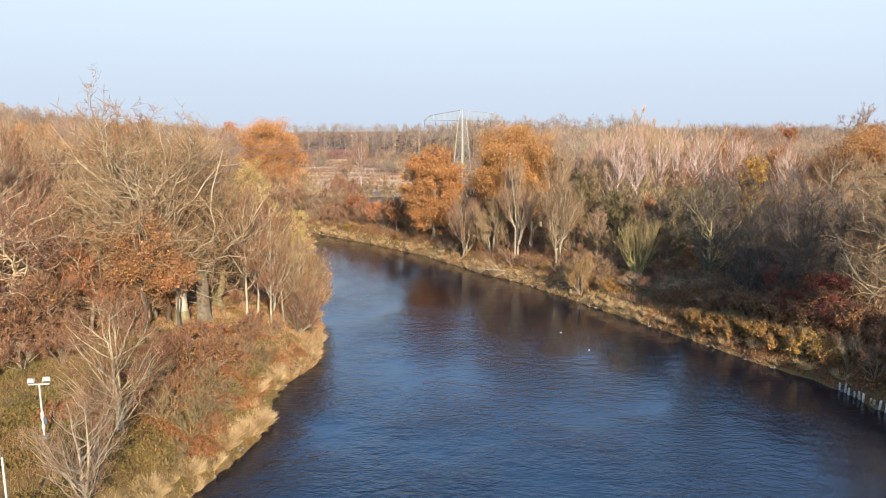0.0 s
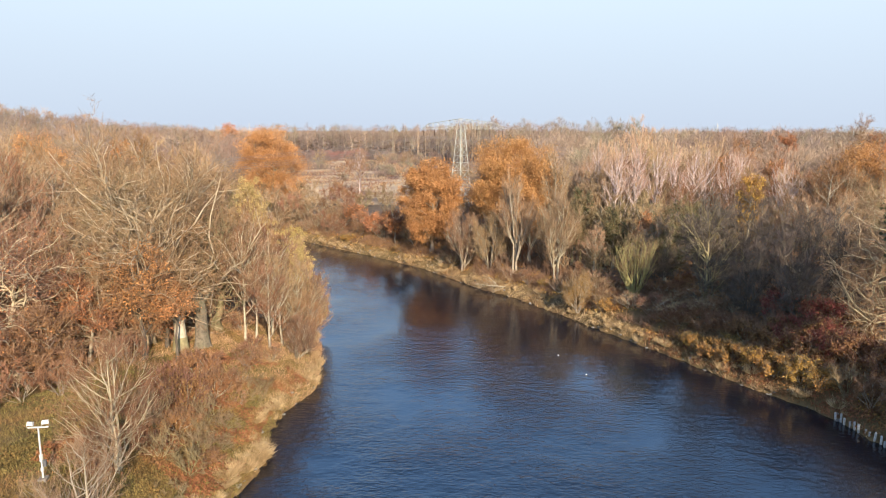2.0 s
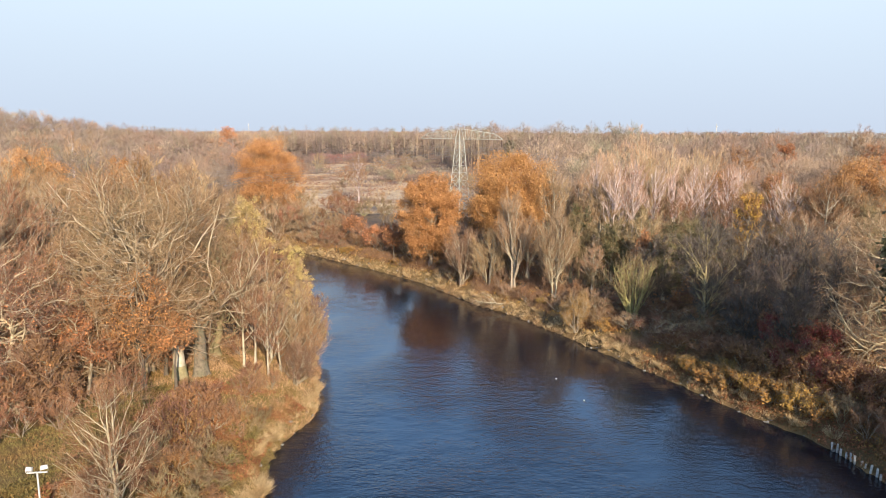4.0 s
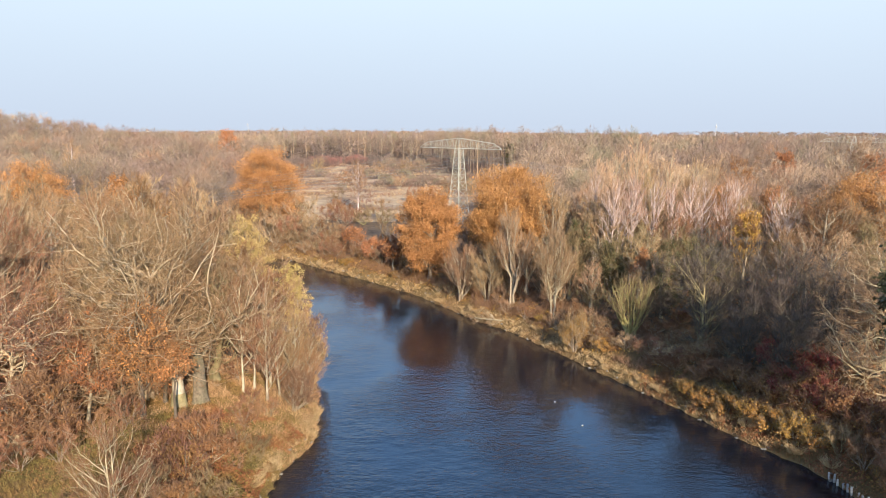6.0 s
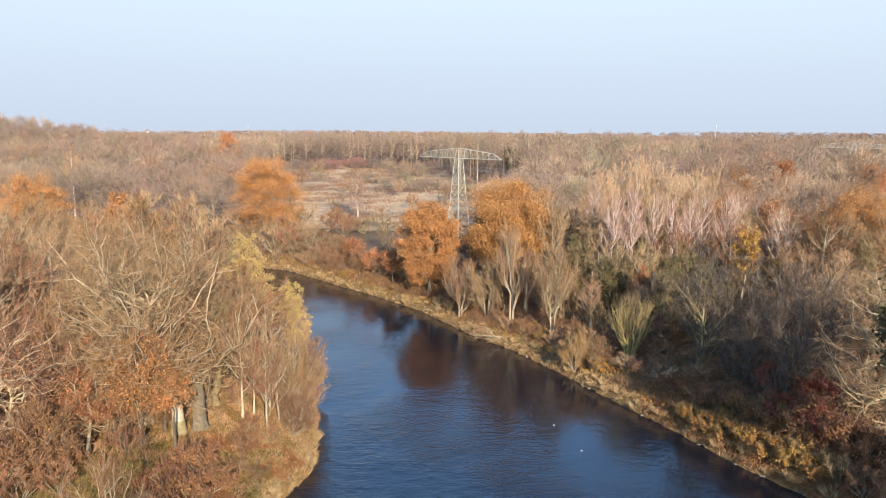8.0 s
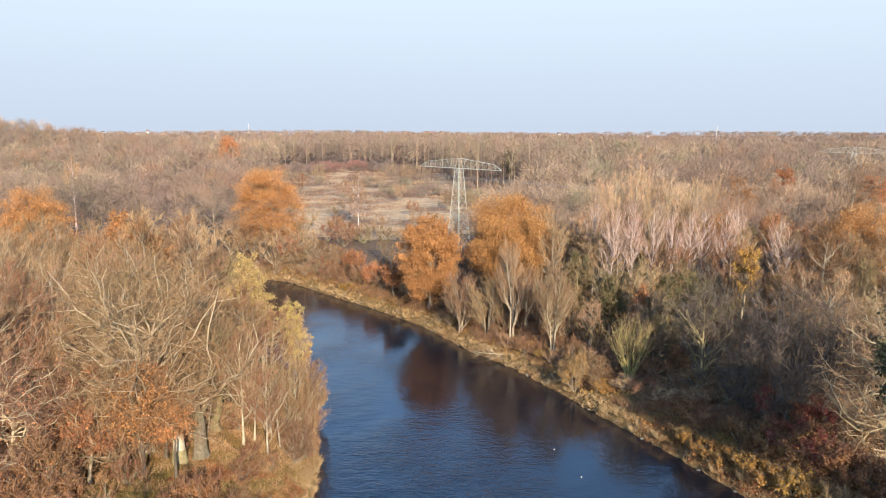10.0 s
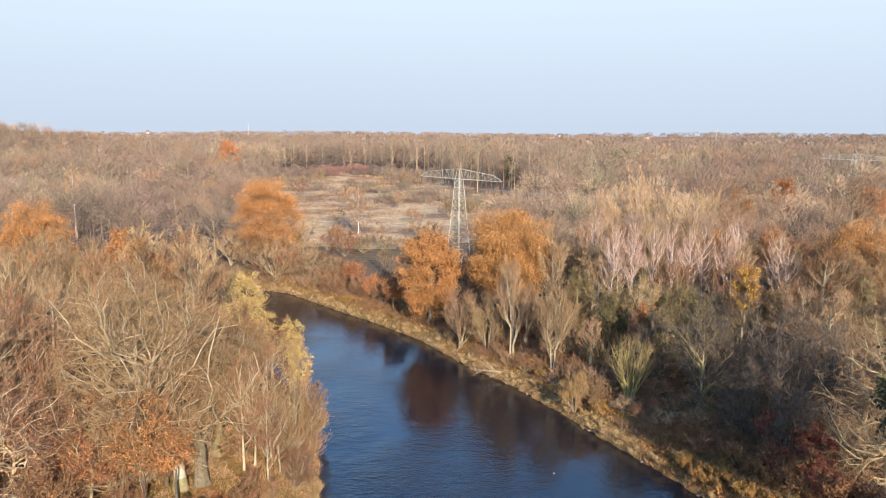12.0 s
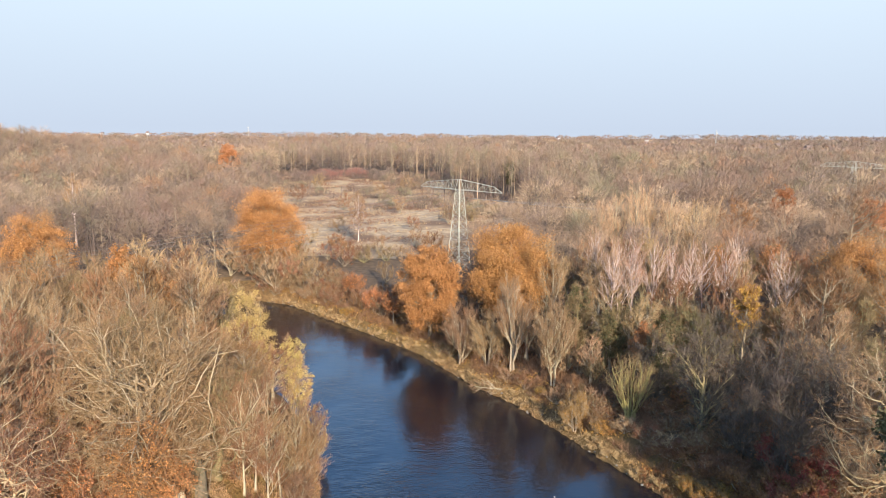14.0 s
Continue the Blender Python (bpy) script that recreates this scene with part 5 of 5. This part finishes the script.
def lamp_mast(x, y, top, turn, lamps, label):
    g = ground_z(x, y)
    h = top - g
    ob = thing("lamp_mast", pose(x, y, g, 0, 0, turn), label, "floodlight mast", "floodlight masts")
    pole, foot = Shape(), Shape()
    rod(pole, (0, 0, -0.2), (0, 0, h), 0.055, 0.042)
    part("pole", pole, PAINT_WHITE, ob, smooth=True)
    box(foot, pose(0, 0, 0.05), 0.42, 0.42, 0.22)
    part("foot", foot, STONE, ob)
    for z, r in ((0.55, 0.085), (1.05, 0.09), (1.25, 0.09)):
        band = Shape()
        rod(band, (0, 0, z), (0, 0, z + 0.17), r, r)
        part("pole_clamp", band, PAINT_WHITE, ob)
    cab = Shape()
    box(cab, pose(0.14, 0, 0.95), 0.16, 0.13, 0.34)
    part("switch_box", cab, DARK_METAL, ob)
    if lamps == 2:
        arm = Shape()
        box(arm, pose(0, 0, h), 0.98, 0.07, 0.06)
        part("crossbar", arm, PAINT_WHITE, ob)
        floodlight(ob, pose(-0.36, 0, h + 0.2, -18, 0, -12))
        floodlight(ob, pose(0.36, 0, h + 0.26, -14, 0, 14))
    else:
        floodlight(ob, pose(-0.16, 0, h + 0.1, -12, 0, -60))
    return ob


lamp_mast(-20.4, 33.6, 5.95, 8, 2, "white floodlight mast with two lamps on a crossbar")
lamp_mast(-17.2, 25.6, 6.0, 0, 1, "white floodlight pole with a single tilted lamp")

snag = thing("tree_stump", pose(-20.9, 53.9, ground_z(-20.9, 53.9)), "tall broken tree stump of pale barkless wood on a mossy foot", "stump")
z = np.linspace(0, 1, 9)[:, None]
body = Shape()
wob = np.random.default_rng(3).normal(size=(9, 2)) * 0.02
tubes(body, np.concatenate([wob, 1.15 + 3.3 * z], 1)[None], np.full((1, 9), 0.46) * (1 - 0.06 * z[:, 0]) * (1 + 0.03 * np.sin(z[:, 0] * 17)), 14)
body.add([(0.43 * math.cos(a), 0.43 * math.sin(a), 4.45 + 0.12 * math.sin(a * 3)) for a in np.arange(14) * 6.283 / 14] + [(0, 0, 4.25)], [[k, (k + 1) % 14, 14] for k in range(14)])
part("bare_wood", body, SNAG, snag, "pale barkless wood", True)
foot = Shape()
tubes(foot, np.array([[(0, 0, -0.4), (0, 0, 0.2), (0, 0, 0.8), (0, 0, 1.2)]]), np.array([[0.85, 0.66, 0.56, 0.55]]), 14)
foot.add([(0.55 * math.cos(a), 0.55 * math.sin(a), 1.2) for a in np.arange(14) * 6.283 / 14] + [(0, 0, 1.17)], [[k, (k + 1) % 14, 14] for k in range(14)])
part("mossy_foot", foot, BARK_GREEN, snag, "mossy bark foot", True)
old = thing("old_trunk", pose(-19.5, 54.8, ground_z(-19.5, 54.8)), "thick furrowed grey trunk with flared roots", "tree trunk")
body = Shape()
zz = np.array([-0.4, 0.1, 0.5, 1.2, 2.2, 3.2, 4.2])
rr = np.array([0.95, 0.74, 0.6, 0.52, 0.48, 0.5, 0.36])
a = np.arange(18) * 2 * np.pi / 18
lobes = 1 + 0.16 * np.sin(a * 5 + 0.6)[None] * np.exp(-np.maximum(zz, 0)[:, None] * 0.5)
ring = np.stack([np.cos(a)[None] * rr[:, None] * lobes, np.sin(a)[None] * rr[:, None] * lobes, np.broadcast_to(zz[:, None], lobes.shape)], -1)
k = np.arange(18)
body.add(ring, np.concatenate([np.stack([j * 18 + k, j * 18 + (k + 1) % 18, j * 18 + 18 + (k + 1) % 18, j * 18 + 18 + k], -1) for j in range(6)]))
part("bark", body, BARK_OLD, old, smooth=True)
stubs = Shape()
for dx, dy in ((0.9, 0.2), (-0.7, 0.5), (0.3, -0.6)):
    rod(stubs, (0, 0, 3.6), (dx, dy, 4.9), 0.24, 0.1, 7)
part("broken_limbs", stubs, BARK_OLD, old, smooth=True)


def boulder(seed):
    r = np.random.default_rng(seed)
    bm = bmesh.new()
    bmesh.ops.create_icosphere(bm, subdivisions=1, radius=1.0)
    for v in bm.verts:
        v.co = Vector(np.array(v.co) * r.uniform(0.75, 1.15) * np.array((1, 0.8, 0.6)))
    me = bpy.data.meshes.new("stone")
    bm.to_mesh(me)
    bm.free()
    me.materials.append(STONE)
    return me


def blades(seed, n, h, r, w, mats):
    g = np.random.default_rng(seed)
    a = g.uniform(0, 6.283, n)
    q = np.sqrt(g.uniform(0, 1, n)) * r * 0.55
    s = np.stack([np.cos(a) * q, np.sin(a) * q, 0 * a - 0.05], -1)
    e = s + np.stack([np.cos(a) * r * g.uniform(0.1, 0.9, n), np.sin(a) * r * g.uniform(0.1, 0.9, n), h * g.uniform(0.45, 1.1, n)], -1)
    sh = Shape()
    spikes(sh, s, e, w * g.uniform(0.7, 1.4, n), g)
    return sh.mesh("grass_tussock", mats)


ROCKS = [boulder(k) for k in range(4)]
TUFTS = [blades(k, 330, 0.8, 0.75, 0.022, GRASS_DRY) for k in range(3)]
left_edge = [p for p in LEFT_BANK if 22 < p[1] < 80]
right_edge = [p for p in RIGHT_BANK if 46 < p[1] < 150]
for edge, side, share in ((left_edge, -1, 1.0), (right_edge, 1, 1.0)):
    for a, b in zip(edge, edge[1:]):
        length = math.hypot(b[0] - a[0], b[1] - a[1])
        n_ = (-(b[1] - a[1]) / length, (b[0] - a[0]) / length)       # towards the land on both sides
        for j in range(int(length * (0.6 if side < 0 else 0.8)) + 1):
            x, y = along(a, b, rng.uniform())
            off = abs(rng.normal()) * 0.65 - 0.05
            x, y = x + n_[0] * off, y + n_[1] * off
            ob = new("grass_tussock", TUFTS[rng.integers(0, 3)])
            s = rng.uniform(0.55, 1.15) * (1.0 if side < 0 else 0.95)
            ob.matrix_world = pose(x, y, max(ground_z(x, y), 0.0), 0, 0, rng.uniform(0, 360)) @ Matrix.Diagonal((s, s, s * rng.uniform(0.7, 1.1), 1))
            tagged(ob, "bleached dry grass tussock at the water's edge", "grass", "tussocks along the banks")
        for j in range(int(length * 1.1) + 1):
            x, y = along(a, b, rng.uniform())
            off = rng.uniform(-0.35, 0.45)
            x, y = x + n_[0] * off, y + n_[1] * off
            s = rng.uniform(0.07, 0.22)
            ob = new("stone", ROCKS[rng.integers(0, 4)])
            ob.matrix_world = pose(x, y, max(ground_z(x, y), -0.05) + s * 0.15, rng.uniform(-20, 20), rng.uniform(-20, 20), rng.uniform(0, 360)) @ Matrix.Scale(s, 4)
            tagged(ob, "pale rough stone at the water's edge", "stone", "stones along the banks")

# overhanging mounds of pale grass on the near bank
MOUNDS = [blades(10 + k, 800, 0.7, 0.8, 0.024, GRASS_DRY) for k in range(3)]
for j in range(30):
    f = rng.uniform() * (len(left_edge) - 1.001)
    a, b = left_edge[int(f)], left_edge[int(f) + 1]
    x, y = along(a, b, f - int(f))
    if y > 62 or y < 31:
        continue
    x -= rng.uniform(0.0, 0.9)
    ob = new("grass_tussock", MOUNDS[j % 3])
    s = rng.uniform(0.75, 1.25)
    ob.matrix_world = pose(x, y, max(ground_z(x, y), 0.05), 0, 0, rng.uniform(0, 360)) @ Matrix.Diagonal((s, s, s * rng.uniform(0.7, 1.0), 1))
    tagged(ob, "overhanging mound of bleached dry grass on the bank", "grass", "tussocks along the banks")

# small white floats on the water
for x, y in [(12.65, 57.4), (11.1, 62.6)]:
    bm = bmesh.new()
    bmesh.ops.create_uvsphere(bm, u_segments=12, v_segments=8, radius=0.07)
    bmesh.ops.scale(bm, vec=(1.3, 1.0, 0.8), verts=bm.verts)
    me = bpy.data.meshes.new("float")
    bm.to_mesh(me)
    bm.free()
    me.materials.append(PAINT_WHITE)
    ob = new("float", me)
    ob.matrix_world = pose(x, y, 0.04, 0, 0, x * 30)
    tagged(ob, "small white float on the dark water", "float", "floats on the river")

# stakes driven in along the right bank
for j in range(22):
    f = j / 21
    x, y = along((29.05, 48.2), (30.7, 38.8), f)
    x += 0.06 * math.sin(j * 2.3)
    stake = Shape()
    hgt = 0.52 + 0.12 * math.sin(j * 1.7)
    tubes(stake, np.array([[(0, 0, -0.9), (0, 0, hgt), (0.01, 0, hgt + 0.05)]]), np.array([[0.085, 0.08, 0.045]]), 7)
    stake.add([(0.045 * math.cos(a), 0.045 * math.sin(a), hgt + 0.05) for a in np.arange(7) * 6.283 / 7], [list(range(7))])
    ob = new("wooden_stake", stake.mesh("wooden_stake", POST, smooth=False))
    ob.matrix_world = pose(x, y, 0.0, rng.uniform(-5, 5), rng.uniform(-5, 5), 0)
    tagged(ob, "weathered grey wooden stake standing in the shallows", "stake", "bank stakes")

# a fallen crown reaching into the river
wood, twig, _ = grow(seed=400, h=6.0, base=0.8, rad=1.6, n1=12, n2=5, n3=3, twigs=500, tl=0.5, tw=0.03, steep=1.2, gnarl=0.2, trunk=0.16, sides=(6, 4, 3))
fallen = thing("fallen_branch", pose(9.6, 87.6, 0.75, 0, -82, 2), "bare grey fallen branch reaching into the water", "branch")
part("limb", wood, BARK_PALE, fallen, smooth=True)
part("crown", twig, TWIG_GREY, fallen)

# ---- grass, bracken and leaf litter ----
def strew(name, label, category, n, where, mat, ln, w, lie=0.6, seed=1, litter=False, lift=0.05):
    g = np.random.default_rng(seed)
    x0, x1, y0, y1, test = where
    x, y = g.uniform(x0, x1, n), g.uniform(y0, y1, n)
    d = river_distance(x, y)
    keep = (land(x, y) > 0.02) & test(x, y, d)
    x, y = x[keep], y[keep]
    p = np.stack([x, y, np.maximum(land(x, y), 0.0)], -1)
    sh = Shape()
    if litter:
        p[:, 2] += lift * g.uniform(0, 1, len(p)) * (0.6 + 0.4 * np.sin(x * 2.1) * np.sin(y * 1.7)) + 0.03
        leaves(sh, p, ln, g)
    else:
        e = p + unit(g.normal(size=p.shape) * (lie, lie, 0) + [0, 0, 1]) * (ln * g.uniform(0.5, 1.2, len(p)))[:, None]
        spikes(sh, p - [0, 0, 0.05], e, w * g.uniform(0.7, 1.3, len(p)), g)
    tagged(new(name, sh.mesh(name, mat)), label, category, kind="stuff")


clump = lambda x, y, k=0.0: np.sin(x * 0.9 + 1.7 * np.sin(y * 0.6 + k)) * np.sin(y * 0.8 + k + 1.1 * np.sin(x * 0.7)) 
OPEN = lambda x, y, d: inside_poly(x, y, OPEN_SLOPE)
strew("autumn_grass", "olive and straw-coloured autumn grass on the slope", "grass", 190000, (-36, -9, 18, 63, lambda x, y, d: OPEN(x, y, d) & (clump(x, y) > -0.75)), GRASS_MIX, 0.36, 0.028, 0.8, 11)
strew("dry_bracken", "peach-coloured dry bracken and grass on the slope", "bracken", 60000, (-24, -9, 49, 66, lambda x, y, d: (clump(x, y, 2.0) > -0.6) & (x > -25 + (y - 46) * 0.2)), BRACKEN, 0.5, 0.028, 0.9, 12)
strew("reed_fringe", "bleached dry grass fringe along the banks", "grass", 420000, (-20, 34, 24, 142, lambda x, y, d: (d < np.where(x < 0, -0.2, np.where(y < 53, -0.3, 0.55)) + 0.5 * clump(x, y, 1.0))), GRASS_DRY, 0.6, 0.03, 0.7, 13)
strew("green_turf", "green turf patch under the old stump", "grass", 9000, (-21.5, -16, 48.5, 53, lambda x, y, d: clump(x, y, 5.0) > -0.4), TURF, 0.3, 0.025, 0.8, 23)
strew("bank_grass", "golden dry grass on the far bank", "grass", 260000, (-35, 34, 36, 146, lambda x, y, d: (d < np.where(y < 53, -1.0, np.where(y < 62, 0.2, 1.3)) + 1.2 * clump(x, y, 6.0)) & (x > 60 - y * 0.75 - 22) & (x > -12 - (y - 80) * 0.35)), GRASS_DRY, 0.6, 0.04, 0.8, 31)
strew("bank_brush", "red-brown twiggy brush behind the far bank", "brush", 620000, (-35, 38, 38, 146, lambda x, y, d: (d > 1.2) & (d < 8) & (clump(x, y, 7.0) > -0.35) & (x > 60 - y * 0.75 - 22) & (x > -12 - (y - 80) * 0.35)), TWIG_RED, 1.15, 0.045, 0.8, 32)
strew("bank_leaves", "ochre and brown withered herbs on the far bank", "herbs", 160000, (-35, 34, 36, 146, lambda x, y, d: (d > 0.3) & (d < 4.5) & (clump(x, y, 8.0) > -0.1) & (x > 60 - y * 0.75 - 22) & (x > -12 - (y - 80) * 0.35)), LEAF_OCHRE, 0.16, 0, seed=33, litter=True, lift=0.8)
strew("bank_brambles", "dark red-brown brambles and herbs over the right bank", "brambles", 70000, (20, 37, 34, 66, lambda x, y, d: (d < 6) & ((clump(x, y, 9.0) > -0.2) | (d < 1.5))), BRAMBLE, 0.14, 0, seed=34, litter=True, lift=0.7)
strew("fallen_leaves", "orange-brown fallen leaves on the slope", "leaves", 80000, (-40, -10, 20, 66, lambda x, y, d: (d > 2) & (clump(x, y, 3.0) > np.where(y < 40, 0.25, -0.3))), LITTER, 0.085, 0, seed=14, litter=True)
strew("bramble_cover", "low red-brown bramble cover on the bank slope", "brambles", 80000, (-22, -10, 35, 54, lambda x, y, d: (d > 0.15) & (d < 9) & (clump(x, y, 4.0) > -0.25)), BRAMBLE, 0.12, 0, seed=21, litter=True, lift=0.45)
strew("herb_cover", "low olive and ochre herbs on the bank slope", "herbs", 120000, (-24, -9, 20, 56, lambda x, y, d: (d > -0.3) & ((clump(x, y, 4.0) < 0.25) | (d < 1.2))), HERB, 0.11, 0, seed=22, litter=True, lift=0.35)
strew("meadow_grass", "tall bleached grass tufts in the meadow", "grass", 42000, (-100, 34, 160, 442, lambda x, y, d: inside_poly(x, y, CLEARING) & (clump(x * 0.25, y * 0.35) > -0.15)), GRASS_DRY, 0.8, 0.12, 0.8, 15)
strew("meadow_scrub", "low dark red-brown scrub patches in the meadow", "scrub", 42000, (-100, 34, 160, 442, lambda x, y, d: inside_poly(x, y, CLEARING) & (clump(x * 0.16, y * 0.22, 3.0) > 0.28)), TWIG_RED, 1.5, 0.14, 0.9, 17)
strew("woodland_litter", "brown leaf litter and twigs under the trees", "leaves", 60000, (-60, 60, 40, 130, lambda x, y, d: (d > 3) & ~OPEN(x, y, d)), LITTER, 0.24, 0, seed=16, litter=True)


# ---- houses and masts on the horizon ----
def house(px, dist, w, d, h, roof, label, z=3.0):
    x, y = px * dist, dist
    ob = thing("house", pose(x, y, z, 0, 0, 20 * math.sin(px * 40)), label, "house", "houses on the horizon")
    wall, top = Shape(), Shape()
    box(wall, pose(0, 0, h / 2), w, d, h)
    part("wall", wall, PLASTER, ob)
    v = [(-w / 2 - 0.4, -d / 2 - 0.4, h), (w / 2 + 0.4, -d / 2 - 0.4, h), (w / 2 + 0.4, d / 2 + 0.4, h), (-w / 2 - 0.4, d / 2 + 0.4, h), (-w / 2, 0, h + roof), (w / 2, 0, h + roof)]
    top.add(v, [[0, 1, 5, 4], [2, 3, 4, 5]], [[1, 2, 5], [3, 0, 4]], [[3, 2, 1, 0]])
    part("roof", top, ROOF_TILE, ob)
    for j in range(3):
        win = Shape()
        box(win, pose(-w / 3 + j * w / 3, -d / 2 - 0.05, h * 0.55), w / 7, 0.1, h * 0.28)
        part("window", win, DARK_METAL, ob)


for px, dist, w, d, h, roof in [(-0.42, 1500, 6, 7, 14, 4), (-0.507, 1700, 12, 8, 10, 2), (-0.485, 1750, 7, 8, 10, 3), (-0.455, 1650, 7, 8, 10, 2), (-0.435, 1640, 14, 8, 9, 2), (-0.327, 900, 5, 6, 13, 3), (-0.312, 920, 10, 6, 11, 2),
                                (0.172, 1200, 5, 7, 14, 3), (0.30, 1100, 5, 7, 13, 3), (0.445, 700, 8, 7, 11, 3), (0.462, 720, 7, 7, 10, 3), (0.49, 850, 7, 7, 11, 3), (0.535, 760, 7, 7, 11, 3)]:
    house(px, dist, w, d, h, roof, "white distant house among the trees")
for px, dist, h in [(-0.275, 1300, 31), (0.40, 900, 29), (-0.645, 1500, 62)]:
    ob = thing("radio_mast", pose(px * dist, dist, 3), "thin pale radio mast on the horizon", "mast", "masts on the horizon")
    pole = Shape()
    rod(pole, (0, 0, 0), (0, 0, h), 0.5, 0.3, 6)
    part("pole", pole, PAINT_WHITE, ob)
    plat = Shape()
    rod(plat, (0, 0, h * 0.86), (0, 0, h * 0.9), 1.5, 1.5, 8)
    part("platform", plat, PAINT_WHITE, ob)
